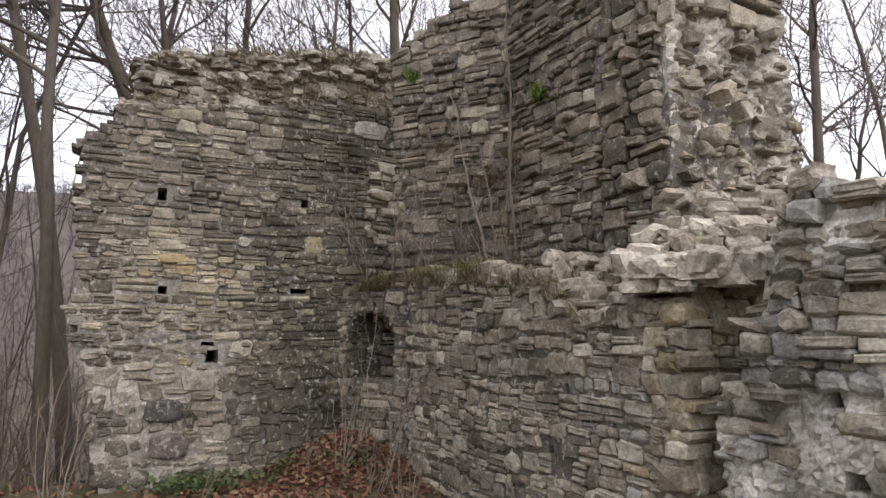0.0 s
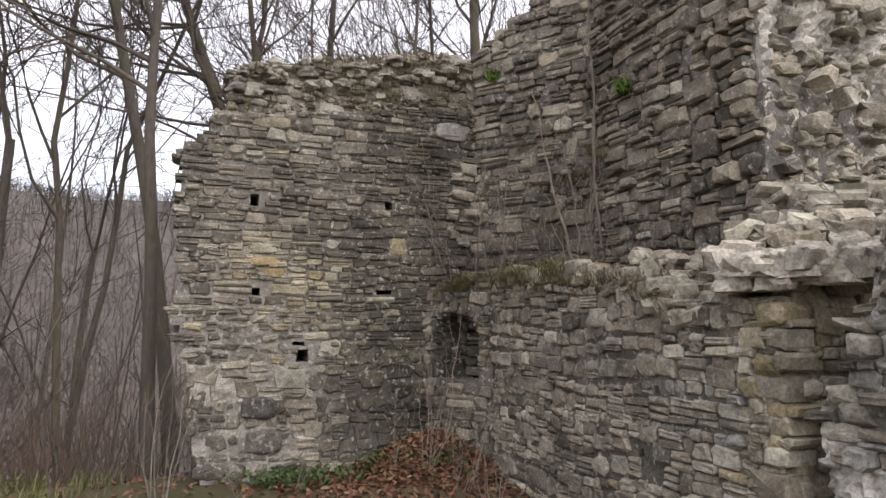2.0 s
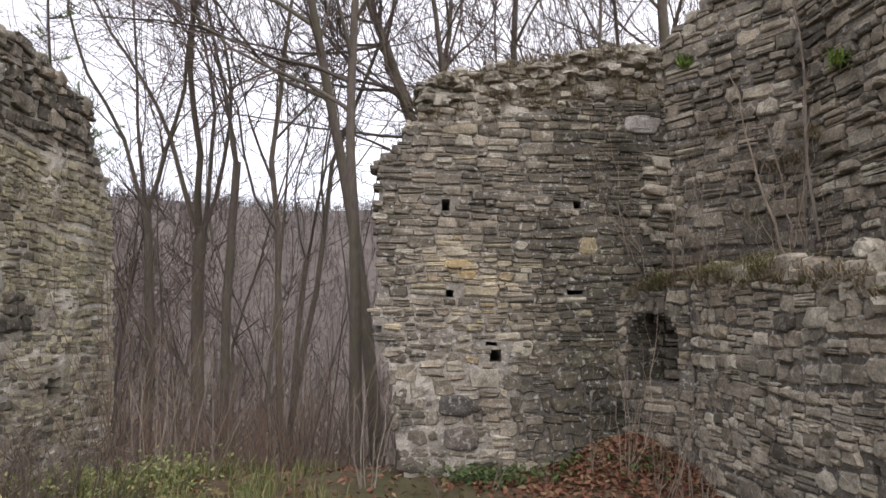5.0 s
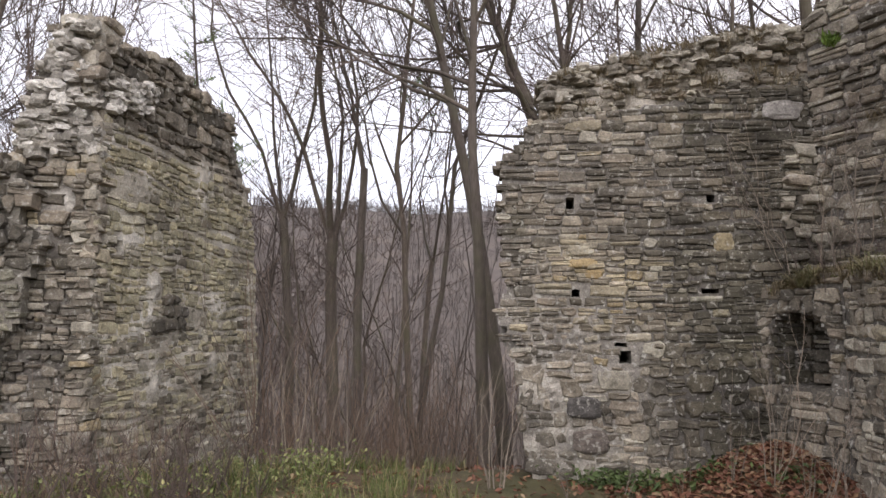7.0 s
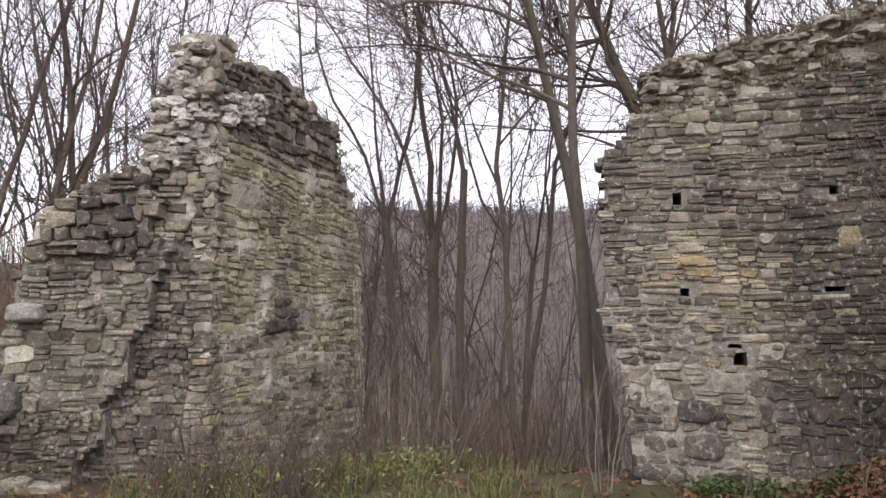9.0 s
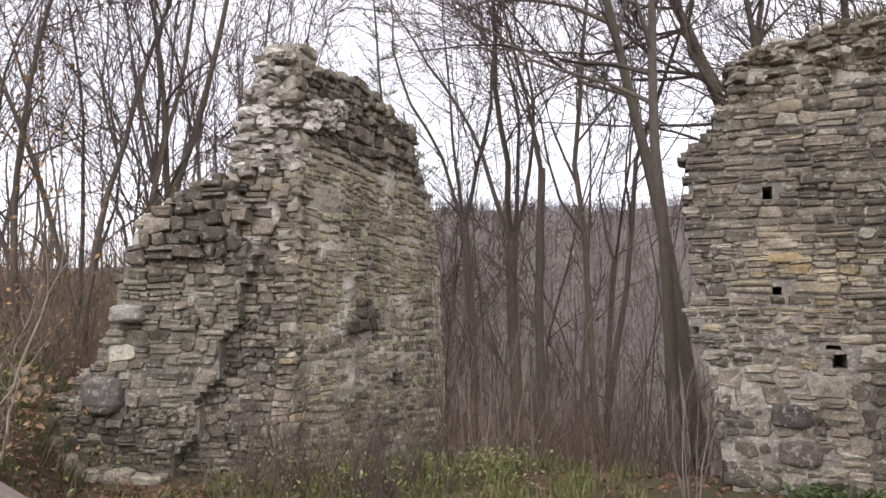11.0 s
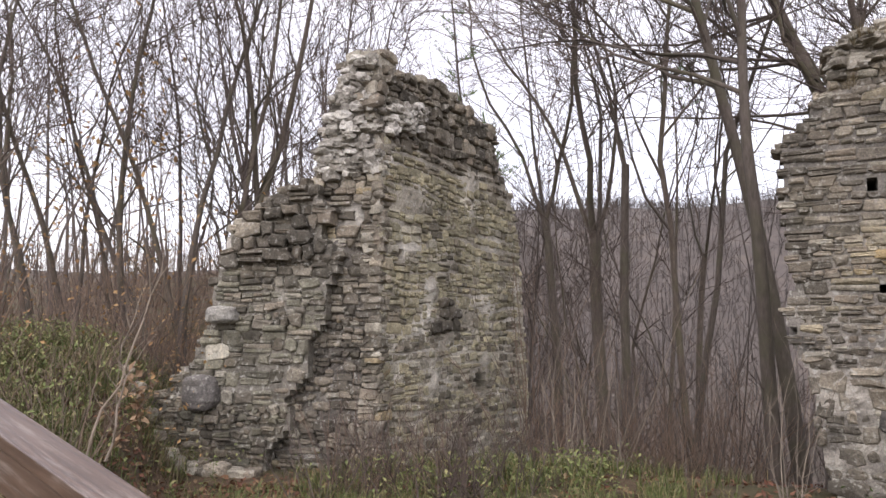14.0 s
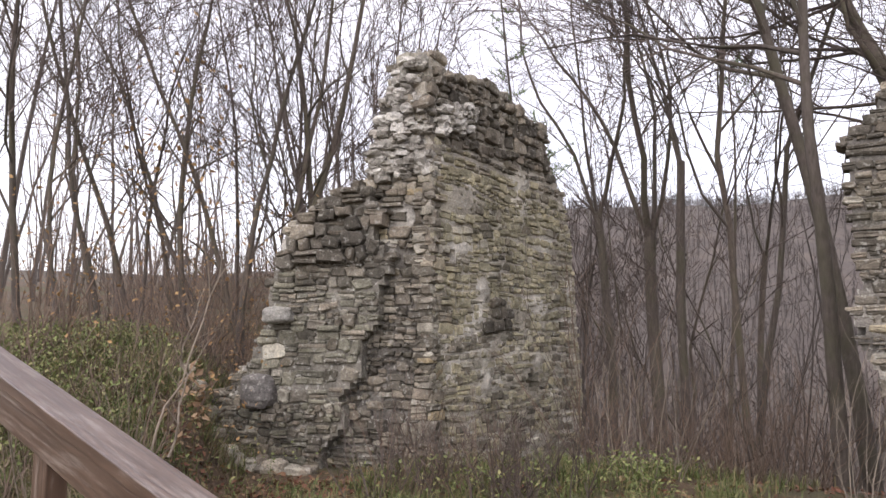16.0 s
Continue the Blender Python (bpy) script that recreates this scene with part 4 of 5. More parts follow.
def sideways(r, d, angle):
    a = d.orthogonal().normalized()
    a.rotate(Matrix.Rotation(r.uniform(0, 2 * math.pi), 3, d))
    return (d * math.cos(angle) + a * math.sin(angle)).normalized()


def grow_tree(seed, tall, radius, stems=1, first=0.3, limbs=13, lean=(0, 0), counts=(7, 6), spread=0.85, wob=0.07, reach=(), fork=0.0):
    """A bare tree: tapered, slightly crooked stems, rising limbs, branches and fine twigs."""
    r = random.Random(seed)
    stand, twig = [], Build()
    top = Vector((0, 0, -0.4))
    if fork:
        bole = Build()
        bp, br = shoot(r, top, Vector((lean[0], lean[1], 1)), fork, radius, radius * 0.8, 10, 0.03, 0.02)
        tube(bole, bp, br, 9)
        stand.append((bole, []))
        top, tall, radius = bp[-1] - Vector((0, 0, 0.15)), tall - fork, radius * 0.8
    for s in range(stems):
        wood, boughs = Build(), []
        stand.append((wood, boughs))
        turn = r.uniform(0, 6.28) if not fork else 6.28 * (s + r.uniform(-0.3, 0.3)) / stems
        out = 0.0 if stems == 1 else r.uniform(0.06, 0.2) if not fork else r.uniform(0.15, 0.5)
        d0 = Vector((math.cos(turn) * out + lean[0], math.sin(turn) * out + lean[1], 1))
        base = top + Vector((math.cos(turn), math.sin(turn), 0)) * (radius * (0.4 if fork else 0.9) if stems > 1 else 0)
        h, r0 = tall * r.uniform(0.85, 1.05), radius * (1 if stems == 1 else r.uniform(0.4, 0.65) if fork else r.uniform(0.6, 0.95))
        pts, rad = shoot(r, base, d0, h, r0, r0 * 0.12, 14, wob, 0.02)
        rad[0] *= 1.0 if fork else 1.35
        tube(wood, pts, rad, 9)
        for i in range(limbs + len(reach)):
            t = first + (1 - first) * ((i + r.random()) / limbs) ** 0.9
            k = min(int(t * 14), 13)
            p, d = pts[k].lerp(pts[k + 1], t * 14 - k), (pts[k + 1] - pts[k]).normalized()
            rr = rad[k] * r.uniform(0.35, 0.6)
            way, lift, bend = sideways(r, d, r.uniform(0.5, 1.05) * spread), 0.06, 0.17
            ln = h * r.uniform(0.24, 0.42) * (1.15 - 0.7 * t)
            if i >= limbs:
                up, turn_to, ln = reach[i - limbs]
                k = min(range(14), key=lambda g: abs(pts[g].z - up))
                p, rr, lift, bend = pts[k], 0.04, -0.015, 0.27
                way = Vector((math.cos(radians(turn_to)), math.sin(radians(turn_to)), 0.25))
            lp, lr = shoot(r, p, way, ln, rr, rr * 0.2, 7, bend, lift)
            bough = Build()
            boughs.append(bough)
            tube(bough, lp, lr, 5)
            for j in range(counts[0]):
                q = 0.2 + 0.8 * (j + r.random()) / counts[0]
                m = min(int(q * 7), 6)
                bp, bd = lp[m].lerp(lp[m + 1], q * 7 - m), (lp[m + 1] - lp[m]).normalized()
                br = max(0.006, lr[m] * r.uniform(0.4, 0.65))
                bl = ln * r.uniform(0.25, 0.5)
                cp, cr = shoot(r, bp, sideways(r, bd, r.uniform(0.4, 0.95)), bl, max(br, 0.01), 0.006, 5, 0.13, 0.05)
                tube(twig, cp, cr, 3)
                for g in range(counts[1]):
                    q2 = 0.15 + 0.85 * (g + r.random()) / counts[1]
                    m2 = min(int(q2 * 5), 4)
                    tp, td = cp[m2].lerp(cp[m2 + 1], q2 * 5 - m2), (cp[m2 + 1] - cp[m2]).normalized()
                    ep, er = shoot(r, tp, sideways(r, td, r.uniform(0.35, 0.9)), bl * r.uniform(0.25, 0.6), max(0.0065, cr[m2] * 0.6), 0.004, 2, 0.12, 0.04)
                    tube(twig, ep, er, 3)
    return stand, twig


def plant_tree(seed, az, d, tall, radius, label, turn=0.0, **kw):
    stand, twig = grow_tree(seed, tall, radius, **kw)
    p = polar(az, d)
    ob = thing("tree", label, "tree", "bare trees")
    for stem, boughs in stand:
        trunk = part("trunk", stem, MAT_BARK, ob, smooth=True)
        for bough in boughs:
            part("limb", bough, MAT_BARK, trunk, smooth=True)
    part("crown", twig, MAT_TWIG, ob)
    ob.matrix_basis = pose(p.x, p.y, height(p.x, p.y), 0, 0, turn)
    return ob


MOSSY = "tall bare tree with a mossy grey trunk behind the ruin"
SLIM = "slender bare tree on the wooded slope"
FORK = "bare tree with several dark stems from one base"
plant_tree(1, -29.9, 10.6, 15, 0.12, MOSSY, wob=0.03, first=0.36, limbs=16, counts=(9, 7), reach=[(6.3, 195, 4.2), (7.6, 165, 4.0), (8.6, 205, 4.6)])
plant_tree(2, -27.9, 11.6, 17, 0.145, MOSSY, wob=0.03, first=0.42, limbs=16, counts=(9, 7), lean=(-0.06, 0), reach=[(7.0, 185, 5.5), (8.6, 200, 5.5)])
plant_tree(3, -14.8, 12.6, 17, 0.26, MOSSY, wob=0.02, first=0.5, limbs=16, lean=(-0.34, 0.0), counts=(9, 7), reach=[(7.4, 178, 6.5), (8.1, 186, 7.0), (9.0, 192, 7.0), (9.8, 182, 6.5), (8.6, 174, 6.0)])
plant_tree(4, -22.4, 14.0, 18, 0.24, MOSSY, stems=2, first=0.35, limbs=12)
plant_tree(5, -13.0, 15.5, 18, 0.17, MOSSY, first=0.25, limbs=16, lean=(0.02, 0), spread=1.1, counts=(9, 7))
plant_tree(6, -2.2, 15.0, 19, 0.24, MOSSY, first=0.3, limbs=18, spread=1.1, counts=(9, 7))
plant_tree(7, -42.4, 16.5, 22, 0.17, FORK, stems=4, fork=9.4, first=0.12, limbs=11, counts=(7, 5), wob=0.1, spread=0.75)
plant_tree(8, -37.4, 15.0, 19, 0.1, SLIM, first=0.4, limbs=20, wob=0.09, counts=(8, 6))
plant_tree(9, -46.4, 17.0, 22, 0.13, FORK, stems=3, fork=10.2, first=0.12, limbs=10, wob=0.1, spread=0.75, counts=(7, 5))
plant_tree(10, -33.6, 14.0, 19, 0.1, SLIM, first=0.4, limbs=20, lean=(0.02, 0), wob=0.09, counts=(8, 6))
plant_tree(26, -40.6, 15.6, 20, 0.11, FORK, stems=2, fork=10.2, first=0.1, limbs=10, wob=0.11, spread=0.75, counts=(8, 6))
plant_tree(27, -35.2, 18.0, 20, 0.09, FORK, stems=2, fork=10.0, first=0.1, limbs=9, wob=0.1, spread=0.8, counts=(8, 6))
plant_tree(11, 28.6, 12.5, 13, 0.14, SLIM, first=0.2, limbs=30, counts=(10, 8), spread=1.1)
plant_tree(12, 33.5, 14.0, 12, 0.09, SLIM, first=0.15, limbs=26, counts=(10, 8), lean=(0.02, 0), spread=1.1)
# the wood on the bank, stems leaned to the left in the camera's view
for seed, az, d, tall, rad, stems, lean in [(13, -74.4, 15.0, 16, 0.17, 3, -0.03), (14, -76.9, 14.5, 15, 0.11, 2, -0.06), (15, -69.6, 16.0, 16, 0.15, 1, 0.0), (16, -66.6, 17.0, 16, 0.13, 2, 0.0),
                                            (17, -86.0, 15.0, 13, 0.1, 2, -0.1), (18, -83.8, 16.5, 13, 0.1, 2, -0.09), (19, -79.8, 15.0, 13, 0.1, 1, -0.1), (20, -91.0, 15.0, 13, 0.1, 1, -0.05),
                                            (28, -88.6, 14.0, 13, 0.07, 1, -0.12), (30, -72.2, 17.0, 15, 0.08, 1, -0.04)]:
    plant_tree(seed, az, d, tall, rad * 0.8, FORK if stems > 1 else MOSSY if rad > 0.14 else SLIM, stems=stems, first=0.16, limbs=17 if stems == 1 else 11, lean=(0.0, lean), counts=(8, 6), spread=0.8, wob=0.06)
plant_tree(21, -61.5, 18.0, 15, 0.12, SLIM, first=0.3, limbs=16)
for seed, az, d, rad in [(22, -16.5, 14.5, 0.1), (23, -9.0, 16.0, 0.12), (24, -5.0, 17.5, 0.1), (25, -19.5, 16.0, 0.1)]:
    plant_tree(seed, az, d, 18, rad, SLIM, first=0.42, limbs=26, counts=(9, 7), spread=1.2, wob=0.06)

# further trees of the wood, a few kinds repeated
kinds = []
for k, (stems, tall, rad, first) in enumerate([(1, 14, 0.062, 0.42), (1, 15, 0.075, 0.45), (2, 13, 0.068, 0.4), (1, 12, 0.048, 0.35), (3, 13, 0.062, 0.4)]):
    kinds.append(plant_tree(100 + k, [-52, -56.5, -40, -18, -88][k], [22, 25, 24, 21, 22][k], tall, rad, SLIM if stems == 1 else FORK, stems=stems, first=first, limbs=12 if stems == 1 else 7, counts=(6, 4), wob=0.105, spread=0.72))
wood_rng = random.Random(77)
for k in range(50):
    az = wood_rng.uniform(-64, 2) if k % 10 else wood_rng.uniform(14, 44)
    if k % 7 == 1:
        az = wood_rng.uniform(-100, -68)
    d = wood_rng.uniform(16, 34)
    p = polar(az, d)
    m = pose(p.x, p.y, height(p.x, p.y) - 0.1, wood_rng.uniform(-4, 4), wood_rng.uniform(-4, 4), wood_rng.uniform(0, 360))
    grow = 1.25 if az > -66 else 0.95
    ob = copy_thing(kinds[k % 5], m @ Matrix.Scale(grow * wood_rng.uniform(0.85, 1.15), 4))


def far_woods():
    """Bare trees of the valley and of the hill across it."""
    r = random.Random(9)
    near, far = Build(), Build()
    for k in range(330):
        az, d = r.uniform(-72, 10) if k % 7 else r.uniform(-104, -70), r.uniform(20, 62)
        p = polar(az, d)
        p.z = height(p.x, p.y) - 0.2
        h = r.uniform(9, 17)
        rad = r.uniform(0.05, 0.13)
        pts, rr = shoot(r, p, Vector((r.gauss(0, 0.07), r.gauss(0, 0.07), 1)), h, rad, rad * 0.15, 8, 0.05, 0.02)
        tube(near, pts, rr, 5)
        for i in range(9):
            t = r.uniform(0.38, 0.98)
            m = min(int(t * 8), 7)
            q, d1 = pts[m].lerp(pts[m + 1], t * 8 - m), (pts[m + 1] - pts[m]).normalized()
            ln = h * r.uniform(0.12, 0.28)
            lp, lr = shoot(r, q, sideways(r, d1, r.uniform(0.4, 0.9)), ln, rr[m] * 0.5, 0.006, 4, 0.12, 0.06)
            tube(near, lp, lr, 3)
            for j in range(3):
                m2 = r.randrange(1, 4)
                ep, er = shoot(r, lp[m2], sideways(r, (lp[m2 + 1] - lp[m2]).normalized(), r.uniform(0.4, 0.9)), ln * 0.4, 0.008, 0.004, 2, 0.1, 0.05)
                tube(near, ep, er, 3)
    ob = new("valley_wood", near.mesh("valley_wood", MAT_FARWOOD))
    tagged(ob, "dense bare grey-brown wood on the steep slope", "wood", "", "stuff")
    for k in range(6600):
        az, d = r.uniform(-66, 8) if k % 14 else r.uniform(-105, -66), 62 + 240 * r.random() ** 0.8
        if k >= 5600:
            d = r.uniform(240, 330)
        p = polar(az, d)
        p.z = height(p.x, p.y) - 0.3
        h, rad = r.uniform(4, 11) * (1 - 0.5 * smooth(200, 250, d)), r.uniform(0.07, 0.16)
        top = p + Vector((r.gauss(0, 0.6), r.gauss(0, 0.6), h))
        tube(far, [p, p.lerp(top, 0.5) + Vector((r.gauss(0, 0.2), 0, 0)), top], [rad, rad * 0.7, 0.03], 3)
        for i in range(8 if d > 200 else 5):
            t = r.uniform(0.25, 0.98)
            q = p.lerp(top, t)
            e = q + Vector((r.gauss(0, 1.3), r.gauss(0, 1.3), r.uniform(0.3, 2.0)))
            tube(far, [q, e], [rad * 0.4, 0.02], 3)
    ob = new("far_wood", far.mesh("far_wood", MAT_FARWOOD))
    tagged(ob, "bare brown wood covering the hill across the valley", "wood", "", "stuff")


far_woods()


def grow_shrub(seed, stems, tall, spread, rad=0.008, twigs=7):
    r = random.Random(seed)
    canes, tw = [], Build()
    for s in range(stems):
        b = Build()
        canes.append(b)
        a, q = r.uniform(0, 6.28), r.uniform(0, spread)
        base = Vector((math.cos(a) * q * 0.5, math.sin(a) * q * 0.5, -0.05))
        h = tall * r.uniform(0.5, 1.1)
        pts, rr = shoot(r, base, Vector((math.cos(a) * 0.35 * r.random(), math.sin(a) * 0.35 * r.random(), 1)), h, rad * r.uniform(0.7, 1.4), rad * 0.3, 7, 0.09, 0.01)
        tube(b, pts, rr, 3)
        for j in range(twigs):
            m = r.randrange(1, 7)
            tp, tr = shoot(r, pts[m], sideways(r, (pts[m + 1] - pts[m]).normalized(), r.uniform(0.35, 0.8)), h * r.uniform(0.12, 0.35), rr[m] * 0.55, 0.0015, 3, 0.12, 0.04)
            tube(tw, tp, tr, 3)
    return canes, tw


def shrub_meshes(build, material):
    return [c.mesh("stem", material) for c in build[0]], build[1].mesh("twig_spray", material)


SHRUB_KINDS = [grow_shrub(300, 16, 1.9, 0.7), grow_shrub(301, 22, 1.3, 0.9, 0.006), grow_shrub(302, 10, 2.6, 0.5, 0.010, 9), grow_shrub(303, 26, 0.9, 0.8, 0.005, 5)]
SHRUB_MESH = [shrub_meshes(b, MAT_SHRUB) for b in SHRUB_KINDS]
PALE_MESH = [shrub_meshes(grow_shrub(310, 7, 1.9, 0.4, 0.008, 6), MAT_PALE), shrub_meshes(grow_shrub(311, 4, 2.4, 0.3, 0.009, 5), MAT_PALE)]
shrub_rng = random.Random(41)


def plant_shrub(mesh, x, y, scale, label="leafless reddish-brown brushwood on the slope", z=None, group="brushwood"):
    ob = thing("shrub", label, "shrub", group)
    for me in mesh[0]:
        new("stem", me).parent = ob
    tagged(new("twig_spray", mesh[1]), "", "", "", "stuff").parent = ob
    lean = 8 if z is None else 28
    ob.matrix_basis = pose(x, y, height(x, y) if z is None else z, shrub_rng.uniform(-lean, lean), shrub_rng.uniform(-lean, lean), shrub_rng.uniform(0, 360)) @ Matrix.Scale(scale, 4)
    return ob


# brushwood in the gap, before the west wall and on the bank
for k in range(20):
    p = polar(shrub_rng.uniform(-47.5, -32), shrub_rng.uniform(9.6, 13.5))
    plant_shrub(SHRUB_MESH[k % 3], p.x, p.y, shrub_rng.uniform(0.8, 1.5))
for az, d, s, m in [(-43.5, 8.6, 1.0, PALE_MESH[0]), (-41.5, 8.9, 1.1, PALE_MESH[1]), (-45.5, 9.0, 1.0, PALE_MESH[0]), (-29.0, 7.9, 0.9, PALE_MESH[0])]:
    p = polar(az, d)
    plant_shrub(m, p.x, p.y, s, "pale dead saplings standing in the gap", group="saplings")
for k in range(5):
    p = polar(shrub_rng.uniform(-64, -52), shrub_rng.uniform(7.0, 7.8))
    plant_shrub(SHRUB_MESH[(1, 3, 3, 0)[k % 4]], p.x, p.y, shrub_rng.uniform(0.45, 0.9))
for k in range(24):
    az, d = shrub_rng.uniform(-98, -74), shrub_rng.uniform(10.5, 24.0)
    p = polar(az, d if az > -82 else d - 2.5)
    plant_shrub(SHRUB_MESH[k % 4], p.x, p.y, shrub_rng.uniform(0.6, 1.25))
for k in range(3):
    p = polar(-95 + k * 5.5, shrub_rng.uniform(5.5, 7.0))
    plant_shrub(PALE_MESH[k % 2], p.x, p.y, shrub_rng.uniform(0.6, 0.9), "pale dead stalks on the bank", group="saplings")


def thicket(label, n, az0, az1, d0, d1, tall, seed, material):
    r = random.Random(seed)
    b = Build()
    for _ in range(n):
        p = polar(r.uniform(az0, az1), d0 + (d1 - d0) * r.random())
        p.z = height(p.x, p.y) - 0.05
        h = tall * r.uniform(0.35, 1.15)
        pts, rr = shoot(r, p, Vector((r.gauss(0, 0.38), r.gauss(0, 0.38), 1)), h, r.uniform(0.005, 0.012), 0.003, 5, 0.1, 0.02)
        tube(b, pts, rr, 3)
        for j in range(5):
            m = r.randrange(1, 5)
            tp, tr = shoot(r, pts[m], sideways(r, (pts[m + 1] - pts[m]).normalized(), r.uniform(0.35, 0.9)), h * r.uniform(0.15, 0.4), 0.005, 0.002, 2, 0.12, 0.04)
            tube(b, tp, tr, 3)
    return tagged(new("thicket", b.mesh("thicket", material)), label, "thicket", "", "stuff")


thicket("dense leafless thicket covering the bank", 150, -86, -71, 12.5, 26, 2.6, 51, MAT_SHRUB)
thicket("grey leafless saplings on the bank", 140, -87, -71, 11.5, 26, 3.0, 56, MAT_TWIG)
thicket("leafless undergrowth of the steep slope", 620, -50, -28, 10.5, 24, 2.8, 52, MAT_SHRUB)
thicket("grey leafless saplings of the steep slope", 420, -50, -28, 10.5, 26, 4.2, 57, MAT_TWIG)
thicket("dark dry weed stalks before the ruined wall", 38, -55.5, -52, 6.9, 7.7, 1.1, 58, MAT_TWIG)
thicket("thin dry stalks before the ruined wall", 90, -67, -48, 7.0, 8.7, 1.0, 53, MAT_TWIG)
thicket("thin dry stalks among the bank grass", 90, -100, -80, 6.0, 12.0, 1.3, 54, MAT_SHRUB)
thicket("leafless scrub along the top of the bank", 330, -86, -70, 24, 45, 3.2, 55, MAT_SHRUB)
# stems that grow out of the corner heap
for az, d, s in [(-8.0, 8.0, 0.75), (-5.5, 7.6, 0.8), (-11.0, 8.1, 0.55), (-3.0, 7.0, 0.7), (-14.5, 8.0, 0.5), (-19.0, 7.8, 0.4), (-23.0, 7.6, 0.5)]:
    p = polar(az, d)
    plant_shrub(PALE_MESH[0 if s > 0.6 else 1], p.x, p.y, s, "pale leafless stems beside the ruined wall", group="saplings")
# twiggy growth on the ledges of the corner
TANGLE_MESH = [shrub_meshes(grow_shrub(330 + k, 5, tall, 0.4, 0.008, 6), MAT_TWIG) for k, tall in enumerate((1.9, 1.3, 2.4))]
for u, out, s, m in [(0.7, 0.35, 0.6, 0), (1.3, 0.4, 0.6, 1), (0.2, 0.3, 0.5, 2)]:
    p = F_U1.at(u, 0, out)
    plant_shrub(TANGLE_MESH[m], p[0], p[1], s, "tangled leafless shrub rooted on the wall ledge", 2.45, "ledge shrubs")
for u, out, s, m in [(0.3, 0.25, 0.7, 2), (0.8, 0.2, 0.5, 0), (1.4, 0.2, 0.5, 1)]:
    p = F_U2.at(u, 0, out)
    plant_shrub(TANGLE_MESH[m], p[0], p[1], s, "tangled leafless shrub rooted on the wall ledge", 2.4, "ledge shrubs")
for u, z, s in [(0.5, 3.6, 0.5), (1.1, 4.0, 0.45), (1.5, 3.5, 0.4)]:
    p = F_U1.at(u, 0, 0.05)
    plant_shrub(TANGLE_MESH[1], p[0], p[1], s, "tangled leafless shrub rooted in a wall joint", z, "ledge shrubs")
p = F_B.at(2.75, 0, 0.1)
plant_shrub(TANGLE_MESH[0], p[0], p[1], 0.55, "tangled leafless shrub rooted in a wall joint", 3.3, "ledge shrubs")


LEDGE_MESH = [shrub_meshes(grow_shrub(320, 5, 1.5, 0.5, 0.006, 6), MAT_TWIG), shrub_meshes(grow_shrub(321, 7, 0.9, 0.7, 0.005, 5), MAT_TWIG)]
for k in range(7):
    q = F_U1.at(0.4 * k + 0.1, 0, shrub_rng.uniform(0.1, 0.5)) if k < 4 else F_U2.at(0.3 * (k - 4), 0, shrub_rng.uniform(0.1, 0.45))
    plant_shrub(LEDGE_MESH[k % 2], q[0], q[1], shrub_rng.uniform(0.7, 1.25), "fine tangled twigs growing along the wall ledge", 2.42, "ledge shrubs")
for k in range(6):
    q = F_U1.at(shrub_rng.uniform(0.3, 1.7), 0, 0.04)
    plant_shrub(LEDGE_MESH[1], q[0], q[1], shrub_rng.uniform(0.5, 0.9), "fine tangled twigs growing in wall joints", shrub_rng.uniform(3.4, 4.6), "ledge shrubs")


def dead_stem(a, z, rad, seed, face_to):
    """One pale dead stem leaning against the masonry."""
    r = random.Random(seed)
    b = Build()
    start, end = Vector(a), Vector(z)
    n = 9
    pts = [start.lerp(end, i / n) + Vector((r.gauss(0, 0.025), r.gauss(0, 0.025), 0)) for i in range(n + 1)]
    tube(b, pts, [rad * (1 - 0.07 * i) for i in range(n + 1)], 6)
    ob = tagged(new("dead_stem", b.mesh("dead_stem", MAT_PALE)), face_to, "branch", "dead stems")
    for i in range(2, n):
        w = Build()
        tp, tr = shoot(r, pts[i], sideways(r, (end - start).normalized(), r.uniform(0.4, 0.9)), r.uniform(0.2, 0.6), rad * 0.4, 0.002, 4, 0.12, 0.05)
        tube(w, tp, tr, 3)
        part("twig", w, MAT_PALE, ob)
    return ob


dead_stem(F_U2.at(0.35, 2.9, 0.15), F_U2.at(0.3, 6.3, 0.2), 0.018, 1, "tall pale dead stem rising before the upper wall")
dead_stem(F_U1.at(1.55, 2.6, 0.2), F_U1.at(1.0, 5.0, 0.15), 0.018, 2, "grey dead stem leaning against the upper wall")
dead_stem(F_U2.at(0.2, 2.5, 0.3), F_U1.at(1.5, 4.2, 0.25), 0.014, 3, "grey dead stem leaning against the upper wall")
dead_stem(polar(-81.9, 5.6, 1.05), polar(-77.4, 5.9, 2.55), 0.011, 5, "long pale dead stem leaning over the bank")
dead_stem(polar(-80.6, 6.3, 0.9), polar(-80.0, 6.4, 2.1), 0.012, 6, "grey dead stalk with withered leaves on the bank")
dead_stem(F_A0.at(0.55, 0.5, 0.35), F_A0.at(0.6, 2.2, 0.1), 0.009, 4, "thin pale stem leaning across the niche")


vr = random.Random(71)
for k in range(9):
    u = vr.uniform(0.1, 1.7)
    dead_stem(F_U1.at(u, vr.uniform(2.4, 2.9), vr.uniform(0.1, 0.4)), F_U1.at(u + vr.uniform(-0.7, 0.6), vr.uniform(3.4, 5.2), vr.uniform(0.05, 0.35)), vr.uniform(0.005, 0.01), 30 + k, "thin bare stem trailing across the upper wall")
